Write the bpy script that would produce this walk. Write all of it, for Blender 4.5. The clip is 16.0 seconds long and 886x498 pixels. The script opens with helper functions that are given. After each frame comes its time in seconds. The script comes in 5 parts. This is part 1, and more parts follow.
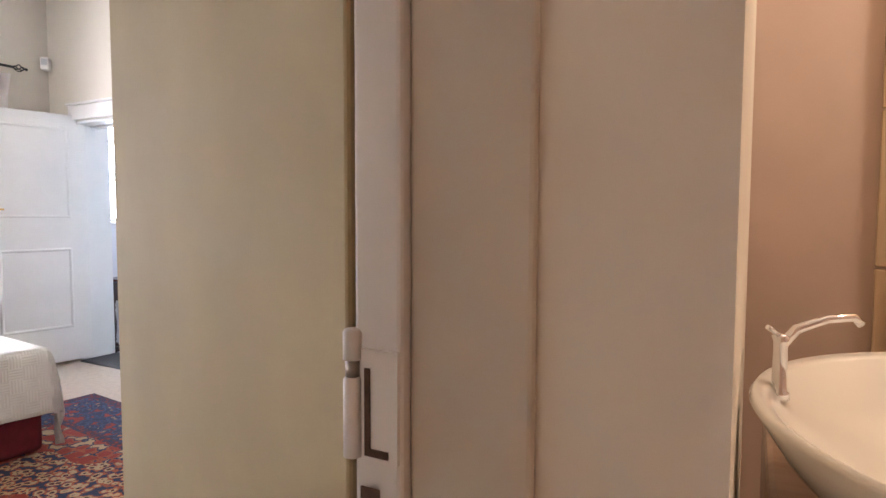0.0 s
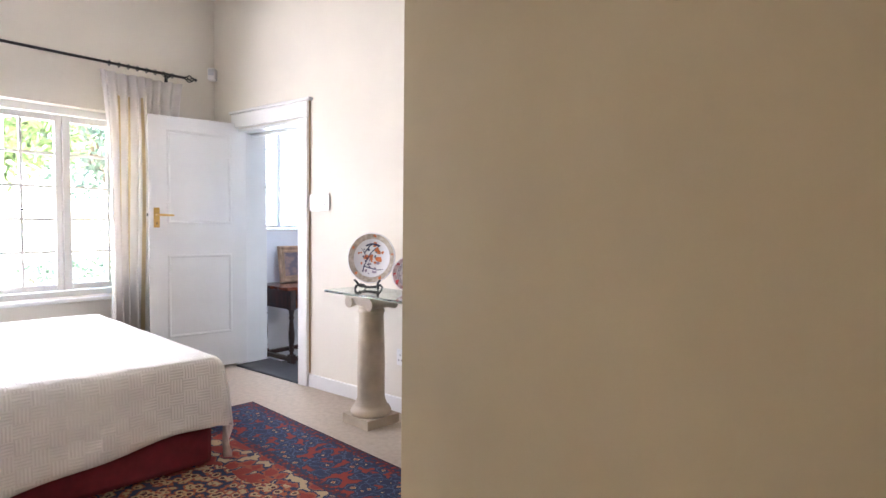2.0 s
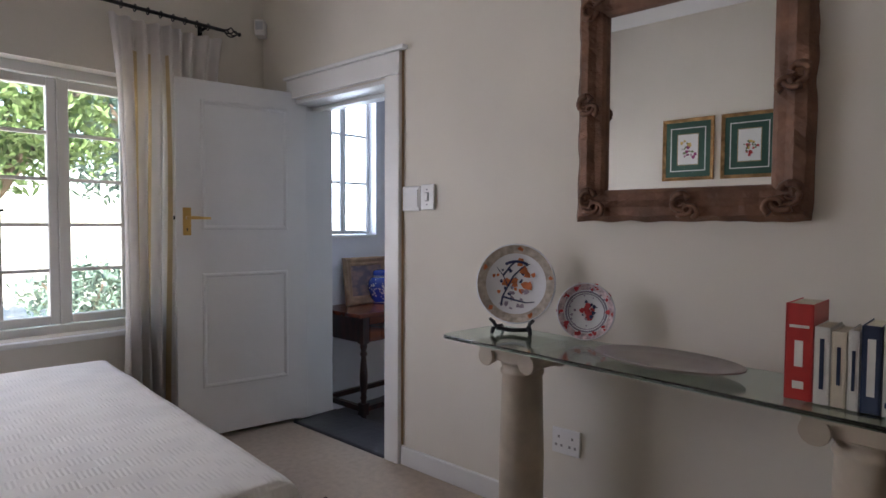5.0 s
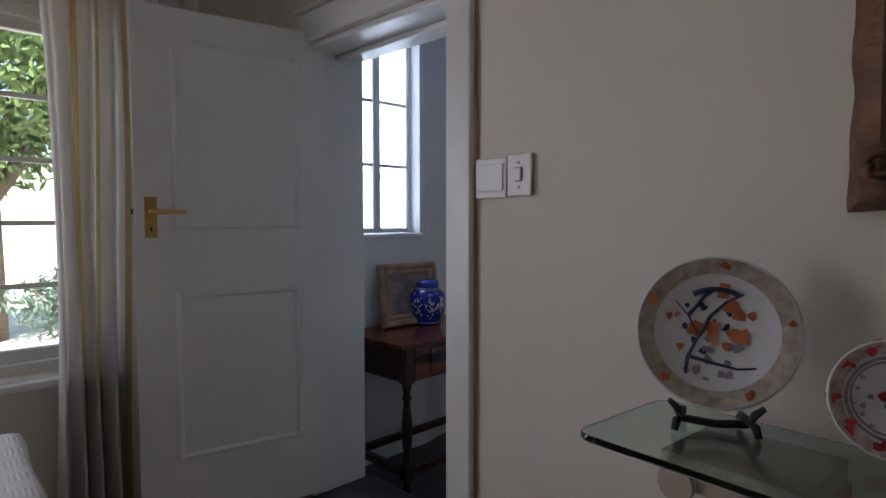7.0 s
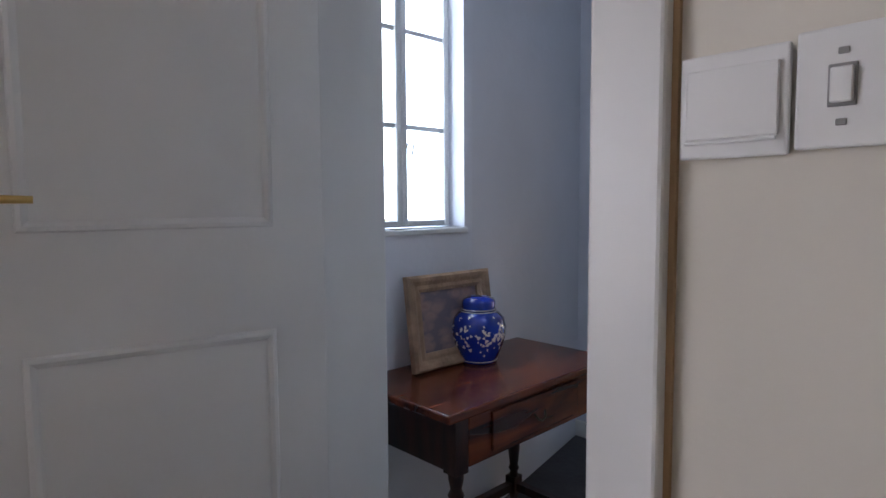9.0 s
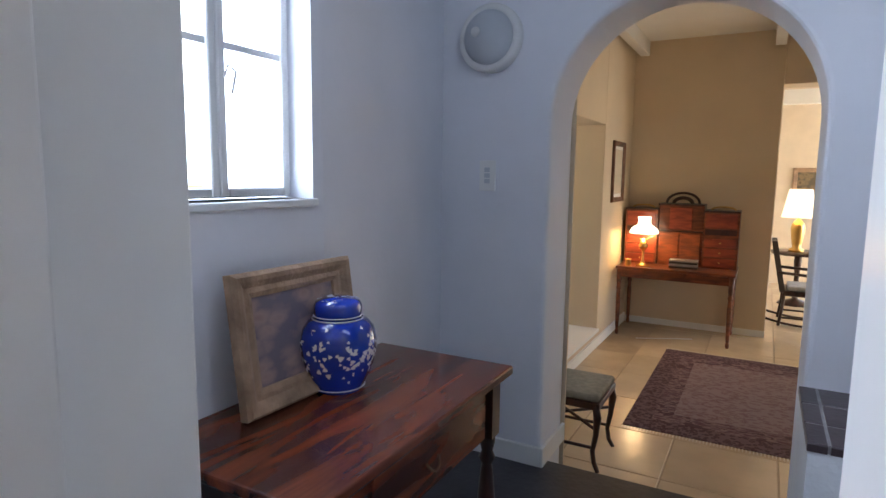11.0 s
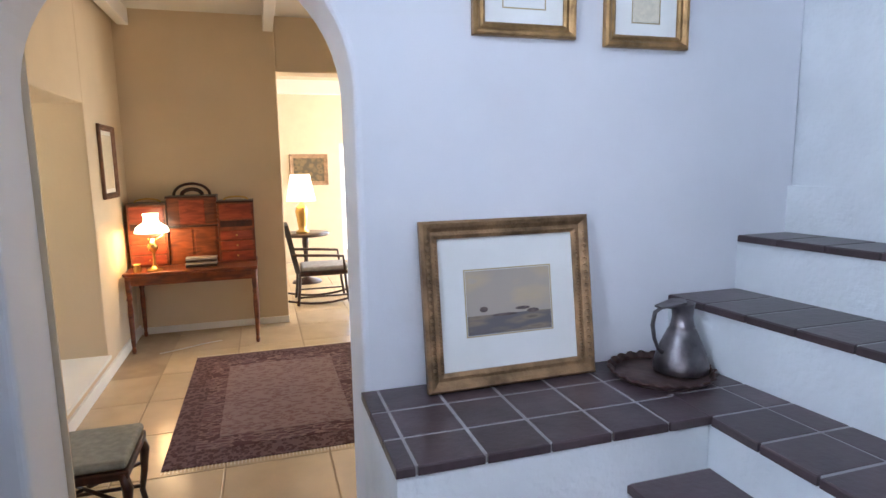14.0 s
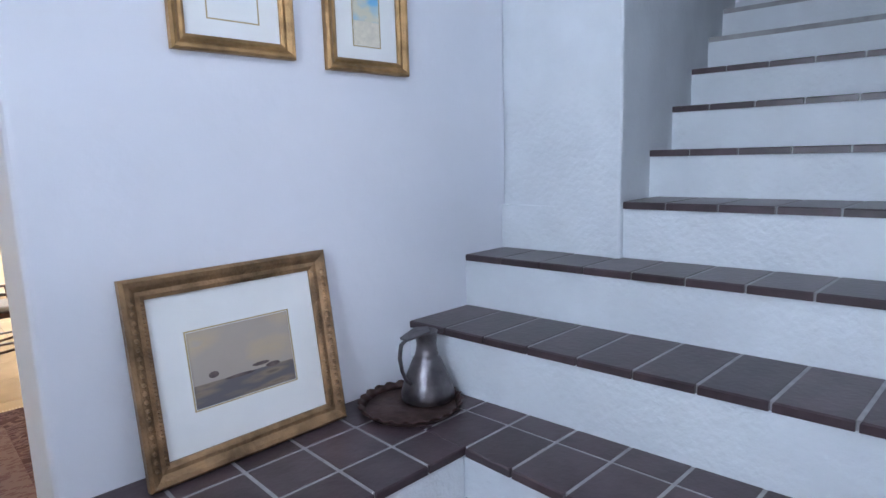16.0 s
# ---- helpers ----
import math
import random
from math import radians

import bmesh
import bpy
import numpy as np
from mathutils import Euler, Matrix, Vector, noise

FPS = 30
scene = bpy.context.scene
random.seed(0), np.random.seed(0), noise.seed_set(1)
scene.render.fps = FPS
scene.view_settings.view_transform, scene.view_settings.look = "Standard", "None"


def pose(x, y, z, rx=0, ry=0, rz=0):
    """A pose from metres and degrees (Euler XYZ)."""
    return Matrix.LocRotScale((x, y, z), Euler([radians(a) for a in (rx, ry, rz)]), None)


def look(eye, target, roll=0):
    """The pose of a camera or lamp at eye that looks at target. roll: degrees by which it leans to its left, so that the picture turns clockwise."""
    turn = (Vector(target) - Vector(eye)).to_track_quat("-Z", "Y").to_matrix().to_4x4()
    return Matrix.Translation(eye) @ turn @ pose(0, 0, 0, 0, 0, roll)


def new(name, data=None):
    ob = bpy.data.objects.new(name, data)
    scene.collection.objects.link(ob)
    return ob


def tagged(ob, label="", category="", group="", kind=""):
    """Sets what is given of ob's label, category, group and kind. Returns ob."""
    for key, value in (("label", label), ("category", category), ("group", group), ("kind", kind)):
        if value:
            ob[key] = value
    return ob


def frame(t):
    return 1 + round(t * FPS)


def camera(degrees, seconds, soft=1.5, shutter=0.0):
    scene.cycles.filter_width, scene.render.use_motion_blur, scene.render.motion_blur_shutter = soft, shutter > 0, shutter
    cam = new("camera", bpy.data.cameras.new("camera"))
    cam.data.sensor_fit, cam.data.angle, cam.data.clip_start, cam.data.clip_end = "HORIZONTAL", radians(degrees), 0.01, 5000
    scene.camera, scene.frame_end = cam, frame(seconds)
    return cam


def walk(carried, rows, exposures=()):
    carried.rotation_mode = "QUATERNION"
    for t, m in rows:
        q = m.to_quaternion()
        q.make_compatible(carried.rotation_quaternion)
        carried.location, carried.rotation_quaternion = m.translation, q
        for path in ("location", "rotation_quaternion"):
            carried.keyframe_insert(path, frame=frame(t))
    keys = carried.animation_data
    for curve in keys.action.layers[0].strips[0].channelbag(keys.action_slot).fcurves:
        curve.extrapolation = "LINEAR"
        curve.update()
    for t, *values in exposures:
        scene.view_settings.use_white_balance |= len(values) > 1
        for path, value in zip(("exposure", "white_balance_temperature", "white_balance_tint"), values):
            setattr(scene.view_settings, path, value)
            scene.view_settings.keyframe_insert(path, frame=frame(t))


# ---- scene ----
cam = camera(74.1, 16.0)
PATH = [
    (0, (0.708, 1.284, 1.218), (-0.223, 3.05, 1.098), 0.2),
    (0.5, (0.612, 1.306, 1.216), (-0.431, 3.009, 1.105), 0.3),
    (1, (0.509, 1.338, 1.214), (-0.617, 2.988, 1.112), 0.4),
    (1.5, (0.387, 1.329, 1.208), (-0.802, 2.933, 1.112), 0.5),
    (2, (0.212, 1.407, 1.207), (-1.038, 2.965, 1.116), 0.6),
    (2.5, (0.027, 1.465, 1.208), (-1.259, 2.994, 1.115), 0.5),
    (3, (-0.172, 1.546, 1.208), (-1.481, 3.056, 1.121), 0.4),
    (3.5, (-0.402, 1.637, 1.209), (-1.709, 3.149, 1.129), 0.6),
    (4, (-0.643, 1.773, 1.215), (-1.953, 3.282, 1.131), 0.5),
    (6.5, (-1.74, 2.545, 1.205), (-3.124, 3.986, 1.116), 0.1),
    (7, (-1.971, 2.725, 1.211), (-3.373, 4.148, 1.111), 0.0),
    (7.5, (-2.204, 2.905, 1.199), (-3.633, 4.3, 1.098), -0.0),
    (8, (-2.445, 3.092, 1.196), (-3.894, 4.467, 1.094), -0.0),
    (8.2, (-2.537, 3.165, 1.21), (-3.989, 4.535, 1.083), -0.2),
    (10.3, (-3.261, 3.668, 1.231), (-4.503, 5.221, 1.018), 1.0),
    (10.5, (-3.306, 3.716, 1.225), (-4.468, 5.327, 0.997), 1.0),
    (11, (-3.376, 3.808, 1.2), (-4.329, 5.549, 0.951), 0.7),
    (11.5, (-3.457, 3.902, 1.197), (-4.152, 5.758, 0.928), 0.4),
    (12, (-3.513, 3.995, 1.198), (-3.889, 5.939, 0.917), 0.1),
    (12.5, (-3.547, 4.132, 1.189), (-3.659, 6.109, 0.904), -0.1),
    (13, (-3.565, 4.238, 1.189), (-3.404, 6.211, 0.904), -0.3),
    (13.5, (-3.538, 4.304, 1.203), (-3.148, 6.245, 0.915), -0.6),
    (14, (-3.507, 4.392, 1.211), (-2.927, 6.284, 0.919), -0.9),
    (14.5, (-3.463, 4.466, 1.224), (-2.687, 6.286, 0.933), -1.0),
    (15, (-3.438, 4.498, 1.256), (-2.434, 6.202, 0.957), -1.2),
    (15.5, (-3.44, 4.552, 1.286), (-2.229, 6.114, 0.979), -1.4),
    (16, (-3.436, 4.592, 1.321), (-2.071, 6.019, 1.005), -1.6),
]
EXPOSURES = [(0, 4.35), (1.0, 4.5), (2.0, 4.2), (2.5, 4.0), (3.0, 3.85), (3.5, 3.7), (4.2, 3.15), (6.3, 1.55), (7.0, 1.55), (7.5, 2.0), (8.2, 2.2), (10.3, 2.55), (11.0, 2.8), (11.5, 2.9), (12.0, 3.1), (12.5, 3.4), (13.0, 3.65), (13.5, 3.7), (14.0, 3.45), (14.5, 3.25), (15.3, 3.65), (16.0, 3.4)]
walk(cam, [(t, look(eye, target, roll)) for t, eye, target, roll in PATH], EXPOSURES)

# ---- world and large lights ----
world = bpy.data.worlds.new("sky_world")
scene.world = world
world.use_nodes = True
wn = world.node_tree
sky = wn.nodes.new("ShaderNodeTexSky")
sky.sky_type = "NISHITA"
sky.sun_disc = False
sky.sun_elevation = radians(48)
sky.sun_rotation = radians(120)
wn.nodes["Background"].inputs["Strength"].default_value = 0.15
wn.links.new(sky.outputs["Color"], wn.nodes["Background"].inputs["Color"])


def lamp(name, kind, m, energy, color, size=(1, 1), soft=0.05):
    data = bpy.data.lights.new(name, kind)
    data.energy, data.color = energy, color
    if kind == "AREA":
        data.shape, data.size, data.size_y = "RECTANGLE", size[0], size[1]
    elif kind == "SUN":
        data.angle = radians(0.5)
    else:
        data.shadow_soft_size = soft
    ob = new(name, data)
    ob.matrix_world = m
    return ob


lamp("sun", "SUN", look((0, 0, 10), (-4.5, 2.5, 0)), 5.0, (1.0, 0.95, 0.86))
lamp("bedroom_window_daylight", "AREA", look((-4.66, 2.11, 1.32), (0, 2.6, 1.1)), 6.4, (0.87, 0.85, 1.0), (1.14, 1.24))
lamp("hall_window_daylight", "AREA", look((-4.70, 4.857, 1.705), (-2, 4.857, 1.705)), 3.7, (0.63, 0.77, 1.0), (0.51, 1.14))
# Fill lamp added out of view over the hall; no window there.
lamp("stair_fill_light", "AREA", look((-2.6, 4.47, 2.75), (-2.4, 6.3, 0.9)), 2.6, (0.64, 0.78, 1.0), (1.7, 0.8))
# Warm fill lamp added on the study's unseen east side.
lamp("study_fill_light", "AREA", look((-1.27, 9.0, 1.0), (-4.5, 9.2, 0.3)), 0.4, (1.0, 0.84, 0.68), (0.8, 1.1))
# Lamp standing free out of view, added to brighten the sunroom.
lamp("sunroom_fill_light", "AREA", look((-0.3, 13.2, 1.0), (-4, 13.4, 0.4)), 6, (1.0, 0.94, 0.86), (2.4, 2.0))
# Unseen lamp added so that the side doorway looks lit.
lamp("side_room_fill_light", "AREA", look((-6.97, 8.6, 1.1), (-5.4, 10.0, 0.8)), 1.8, (1.0, 0.86, 0.68), (1.2, 1.3))
lamp("bathroom_lamp", "POINT", pose(1.6, 2.5, 2.2), 1.5, (1.0, 0.82, 0.66), soft=0.12)


# ---- materials ----
def mat(name, color, rough=0.6, vary=0.12, scale=6.0, bump=0.05, bump_scale=60.0, metal=0.0, dark=None, coat=0.0, transmission=0.0, piece=0.0):
    m = bpy.data.materials.new(name)
    m.use_nodes = True
    t = m.node_tree
    b = t.nodes["Principled BSDF"]
    b.inputs["Roughness"].default_value = rough
    b.inputs["Metallic"].default_value = metal
    b.inputs["Coat Weight"].default_value = coat
    b.inputs["Transmission Weight"].default_value = transmission
    co = t.nodes.new("ShaderNodeTexCoord")
    n1 = t.nodes.new("ShaderNodeTexNoise")
    n1.inputs["Scale"].default_value, n1.inputs["Detail"].default_value = scale, 6
    t.links.new(co.outputs["Object"], n1.inputs["Vector"])
    ramp = t.nodes.new("ShaderNodeValToRGB")
    low = dark if dark else tuple(c * (1 - vary) for c in color)
    high = tuple(min(1.0, c * (1 + vary * 0.6)) for c in color)
    ramp.color_ramp.elements[0].position, ramp.color_ramp.elements[1].position = 0.34, 0.66
    ramp.color_ramp.elements[0].color, ramp.color_ramp.elements[1].color = (*low, 1), (*high, 1)
    t.links.new(n1.outputs["Fac"], ramp.inputs["Fac"])
    col = ramp.outputs["Color"]
    if piece:
        info = t.nodes.new("ShaderNodeObjectInfo")
        hsv = t.nodes.new("ShaderNodeHueSaturation")
        mp = t.nodes.new("ShaderNodeMapRange")
        mp.inputs["To Min"].default_value, mp.inputs["To Max"].default_value = 1 - piece, 1 + piece
        t.links.new(info.outputs["Random"], mp.inputs["Value"])
        t.links.new(mp.outputs["Result"], hsv.inputs["Value"])
        t.links.new(col, hsv.inputs["Color"])
        col = hsv.outputs["Color"]
    t.links.new(col, b.inputs["Base Color"])
    if bump:
        n2 = t.nodes.new("ShaderNodeTexNoise")
        n2.inputs["Scale"].default_value, n2.inputs["Detail"].default_value = bump_scale, 4
        t.links.new(co.outputs["Object"], n2.inputs["Vector"])
        bp = t.nodes.new("ShaderNodeBump")
        bp.inputs["Strength"].default_value, bp.inputs["Distance"].default_value = bump, 0.01
        t.links.new(n2.outputs["Fac"], bp.inputs["Height"])
        t.links.new(bp.outputs["Normal"], b.inputs["Normal"])
    return m


def wood(name, light, dark, rough=0.35, axis=(1, 1, 1), coat=0.3):
    m = mat(name, light, rough, 0.1, 3, 0.03, 40, dark=dark, coat=coat)
    t = m.node_tree
    mp = t.nodes.new("ShaderNodeMapping")
    mp.inputs["Scale"].default_value = axis
    co = next(n for n in t.nodes if n.type == "TEX_COORD")
    n1 = next(n for n in t.nodes if n.type == "TEX_NOISE")
    n1.inputs["Distortion"].default_value = 0.6
    t.links.new(co.outputs["Object"], mp.inputs["Vector"])
    t.links.new(mp.outputs["Vector"], n1.inputs["Vector"])
    return m


def glow(name, color, strength):
    m = bpy.data.materials.new(name)
    m.use_nodes = True
    b = m.node_tree.nodes["Principled BSDF"]
    b.inputs["Base Color"].default_value = (*color, 1)
    b.inputs["Emission Color"].default_value = (*color, 1)
    b.inputs["Emission Strength"].default_value = strength
    return m


CREAM = mat("cream_wall_paint", (0.75, 0.70, 0.61), 0.75, 0.04, 1.7, 0.10, 35)
WHITEWALL = mat("white_hall_plaster", (0.76, 0.76, 0.80), 0.75, 0.05, 1.5, 0.16, 22)
ROUGHWHITE = mat("brushed_whitewash", (0.74, 0.76, 0.78), 0.7, 0.06, 4, 0.5, 45)
TAN = mat("tan_study_wall", (0.70, 0.57, 0.41), 0.75, 0.05, 1.5, 0.10, 30)
CEIL = mat("white_ceiling_paint", (0.84, 0.83, 0.81), 0.8, 0.03, 2, 0.05)
PAINT = mat("white_gloss_paint", (0.80, 0.79, 0.77), 0.35, 0.04, 3, 0.06, 18)
JAMB = mat("greyed_white_frame_paint", (0.70, 0.68, 0.66), 0.4, 0.06, 4, 0.06, 18)
# Cream paint darkened: the backlit leaf's shade is put into its colour.
SHADED_DOORPAINT = mat("shaded_cream_door_paint", (0.41, 0.33, 0.195), 0.85, 0.07, 3.2, 0.08, 14)
CARPET = mat("beige_carpet", (0.54, 0.45, 0.36), 0.95, 0.08, 30, 0.5, 260)
SLATE = mat("dark_slate_floor", (0.045, 0.042, 0.05), 0.35, 0.3, 5, 0.2, 30)
TILE = mat("brown_quarry_tile", (0.078, 0.05, 0.055), 0.32, 0.25, 9, 0.14, 50, piece=0.22)
GROUT = mat("pale_grout", (0.38, 0.36, 0.36), 0.85, 0.15, 20, 0.2)
FARTILE = mat("cream_floor_tile", (0.66, 0.52, 0.36), 0.22, 0.1, 3, 0.04, 30, piece=0.05)
FARGROUT = mat("brown_floor_grout", (0.40, 0.30, 0.20), 0.8)
MAHOG = wood("mahogany", (0.21, 0.047, 0.016), (0.04, 0.009, 0.006), 0.24, (5.5, 0.7, 5.5), 0.15)
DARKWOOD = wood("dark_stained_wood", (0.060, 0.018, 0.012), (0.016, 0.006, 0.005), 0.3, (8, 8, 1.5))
DESKWOOD = wood("red_desk_wood", (0.26, 0.070, 0.025), (0.10, 0.025, 0.012), 0.3, (2, 8, 8))
GILT = mat("worn_gold_leaf", (0.40, 0.235, 0.10), 0.38, 0.4, 14, 0.35, 90, metal=0.75)
AGEDGILT = mat("aged_brown_gilding", (0.34, 0.20, 0.10), 0.45, 0.5, 14, 0.4, 90, metal=0.6)
DULLGILT = mat("bronzed_carved_wood", (0.185, 0.088, 0.05), 0.5, 0.35, 12, 0.5, 70, metal=0.25)
BAREFRAME = mat("limed_bare_wood", (0.42, 0.27, 0.17), 0.7, 0.3, 16, 0.5, 80)
MATBOARD = mat("white_mount_card", (0.82, 0.81, 0.78), 0.8, 0.03)
IRON = mat("black_iron", (0.025, 0.024, 0.027), 0.45, 0.3)
BRASS = mat("brass", (0.64, 0.42, 0.15), 0.28, 0.15, metal=1.0)
CHROME = mat("chrome", (0.82, 0.82, 0.84), 0.08, 0.03, bump=0, metal=1.0)
PEWTER = mat("tarnished_tinned_copper", (0.21, 0.19, 0.20), 0.36, 0.4, 12, 0.3, 40, metal=0.9)
COPPER = mat("brown_copper", (0.12, 0.07, 0.06), 0.45, 0.4, 12, 0.3, 40, metal=0.7)
STONE = mat("marbled_beige_stone", (0.50, 0.42, 0.32), 0.55, 0.25, 5, 0.12, 50)
COVER = mat("white_woven_coverlet", (0.83, 0.80, 0.75), 0.9, 0.05, 8, 0.0)
MAROON = mat("maroon_valance_cloth", (0.16, 0.012, 0.02), 0.85, 0.2, 20, 0.2, 200)
CURTAIN = mat("cream_curtain_cloth", (0.86, 0.82, 0.76), 0.9, 0.06, 10, 0.15, 220)
LINING = mat("gold_curtain_band", (0.72, 0.60, 0.40), 0.9, 0.1, 10, 0.1, 220)
PLASTIC = mat("white_plastic", (0.80, 0.79, 0.77), 0.35, 0.02, bump=0)
GREYPLASTIC = mat("grey_plastic", (0.30, 0.29, 0.28), 0.4, 0.05, bump=0)
CHINA = mat("glazed_white_china", (0.78, 0.78, 0.80), 0.12, 0.05, 8, 0.02, coat=0.5)
CERAMIC = mat("sanitary_ceramic", (0.85, 0.82, 0.76), 0.12, 0.02, bump=0, coat=0.5)
COBALT = mat("cobalt_glaze", (0.006, 0.035, 0.36), 0.10, 0.3, 9, 0.02, coat=0.8)
INKBLUE = mat("ink_blue_glaze", (0.05, 0.06, 0.13), 0.2, 0.2)
CORAL = mat("coral_glaze", (0.62, 0.20, 0.09), 0.2, 0.3, 30)
ROSE = mat("rose_glaze", (0.50, 0.06, 0.07), 0.2, 0.3, 30)
LEAFGLAZE = mat("grey_violet_glaze", (0.35, 0.30, 0.38), 0.2, 0.3, 30)
CANE = mat("varnished_cane", (0.45, 0.21, 0.08), 0.35, 0.2, 120, 0.4, 300, coat=0.3)
PAPER = mat("page_paper", (0.72, 0.65, 0.52), 0.9, 0.1, 60)
FABRIC = mat("grey_green_seat_cloth", (0.32, 0.31, 0.26), 0.9, 0.15, 30, 0.2, 200)
GREENMAT = mat("dark_green_mount", (0.04, 0.10, 0.07), 0.8)
SHADEGLASS = glow("lit_milk_glass", (1.0, 0.86, 0.62), 0.5)
SHADECLOTH = glow("lit_cream_shade", (1.0, 0.82, 0.48), 0.28)
FROST = mat("frosted_lamp_glass", (0.55, 0.57, 0.60), 0.4, 0.05, bump=0)
LEAFG = mat("garden_foliage", (0.12, 0.19, 0.06), 0.6, 0.5, 4, 0.2)
LEAFB = mat("blue_green_foliage", (0.13, 0.20, 0.16), 0.6, 0.4, 4, 0.2)
FLOWER = mat("yellow_flowers", (0.75, 0.55, 0.05), 0.7, 0.3)
BARK = mat("bark", (0.16, 0.12, 0.09), 0.9, 0.3, 12, 0.6)
GRASS = mat("dry_lawn_and_gravel", (0.55, 0.52, 0.44), 0.95, 0.25, 2, 0.4)


def glass(name, tint=(1, 1, 1), rough=0.0):
    m = bpy.data.materials.new(name)
    m.use_nodes = True
    b = m.node_tree.nodes["Principled BSDF"]
    b.inputs["Base Color"].default_value = (*tint, 1)
    b.inputs["Roughness"].default_value = rough
    b.inputs["Transmission Weight"].default_value = 1.0
    b.inputs["IOR"].default_value = 1.45
    return m


PANE = glass("window_glass")
TABLEGLASS = glass("greenish_table_glass", (0.72, 0.88, 0.83))
MIRROR = mat("silvered_mirror", (0.90, 0.92, 0.92), 0.01, 0.0, bump=0, metal=1.0)


def patterned(name, stops, scale, rough=0.95, kind="carpet", stretch=(1, 1, 1), bump=0.3):
    """Woven or painted motif from cells and noise, with a ramp of flat colours."""
    m = bpy.data.materials.new(name)
    m.use_nodes = True
    t = m.node_tree
    b = t.nodes["Principled BSDF"]
    b.inputs["Roughness"].default_value = rough
    co, mp = t.nodes.new("ShaderNodeTexCoord"), t.nodes.new("ShaderNodeMapping")
    mp.inputs["Scale"].default_value = stretch
    v = t.nodes.new("ShaderNodeTexVoronoi")
    v.inputs["Scale"].default_value = scale
    v.feature = "F1"
    n = t.nodes.new("ShaderNodeTexNoise")
    n.inputs["Scale"].default_value, n.inputs["Detail"].default_value = scale * 1.7, 3
    mix = t.nodes.new("ShaderNodeMath")
    mix.operation = "MULTIPLY_ADD"
    mix.inputs[1].default_value = 0.75
    ramp = t.nodes.new("ShaderNodeValToRGB")
    ramp.color_ramp.interpolation = "CONSTANT" if kind == "carpet" else "LINEAR"
    while len(ramp.color_ramp.elements) < len(stops):
        ramp.color_ramp.elements.new(0.5)
    for e, (p, c) in zip(ramp.color_ramp.elements, stops):
        e.position, e.color = p, (*c, 1)
    half = t.nodes.new("ShaderNodeMath")
    half.operation = "MULTIPLY"
    half.inputs[1].default_value = 0.55
    t.links.new(co.outputs["Object"], mp.inputs["Vector"])
    t.links.new(mp.outputs["Vector"], v.inputs["Vector"])
    t.links.new(mp.outputs["Vector"], n.inputs["Vector"])
    t.links.new(n.outputs["Fac"], half.inputs[0])
    t.links.new(v.outputs["Distance"], mix.inputs[0])
    t.links.new(half.outputs["Value"], mix.inputs[2])
    t.links.new(mix.outputs["Value"], ramp.inputs["Fac"])
    t.links.new(ramp.outputs["Color"], b.inputs["Base Color"])
    if bump:
        f = t.nodes.new("ShaderNodeTexNoise")
        f.inputs["Scale"].default_value = 300
        bp = t.nodes.new("ShaderNodeBump")
        bp.inputs["Strength"].default_value, bp.inputs["Distance"].default_value = bump, 0.004
        t.links.new(co.outputs["Object"], f.inputs["Vector"])
        t.links.new(f.outputs["Fac"], bp.inputs["Height"])
        t.links.new(bp.outputs["Normal"], b.inputs["Normal"])
    return m


NAVY, RED, IVORY, RUST, SKYB = (0.022, 0.03, 0.075), (0.27, 0.032, 0.022), (0.46, 0.33, 0.19), (0.32, 0.085, 0.04), (0.065, 0.10, 0.18)
RUGBLUE = patterned("rug_blue_floral", [(0, SKYB), (0.26, RUST), (0.36, IVORY), (0.40, NAVY), (0.62, SKYB), (0.68, NAVY), (0.80, RED)], 17)
RUGRED = patterned("rug_red_field", [(0, NAVY), (0.24, RUST), (0.32, RED), (0.64, RUST), (0.72, NAVY), (0.80, IVORY)], 13)
RUGSPOT = patterned("rug_ivory_spotted", [(0, RED), (0.27, (0.07, 0.015, 0.02)), (0.47, IVORY), (0.63, RUST), (0.74, NAVY)], 24)
RUGBAND = patterned("rug_narrow_band", [(0, IVORY), (0.3, RED), (0.5, (0.09, 0.02, 0.03)), (0.7, NAVY)], 40)
FARRUGFIELD = patterned("faded_rug_field", [(0, (0.17, 0.11, 0.12)), (0.3, (0.10, 0.035, 0.045)), (0.5, (0.12, 0.065, 0.08)), (0.62, (0.22, 0.14, 0.14)), (0.75, (0.07, 0.025, 0.035))], 16, stretch=(0.6, 1.6, 1))
FARRUGBAND = patterned("faded_rug_border", [(0, (0.11, 0.05, 0.06)), (0.4, (0.06, 0.02, 0.028)), (0.65, (0.14, 0.08, 0.09))], 30)
SEASCAPE = patterned("watercolour_clouds", [(0.25, (0.36, 0.38, 0.44)), (0.5, (0.52, 0.41, 0.28)), (0.75, (0.44, 0.37, 0.31))], 6, 0.7, "paint", (1, 1, 2.2), 0)
SEALAND = patterned("watercolour_shore", [(0.25, (0.09, 0.07, 0.065)), (0.5, (0.27, 0.21, 0.15)), (0.75, (0.15, 0.13, 0.135))], 9, 0.7, "paint", (1, 1, 5), 0)
OLDPRINT = patterned("faded_print", [(0.2, (0.30, 0.18, 0.17)), (0.5, (0.40, 0.27, 0.23)), (0.8, (0.20, 0.16, 0.19))], 14, 0.7, "paint", (1, 1, 1.6), 0)
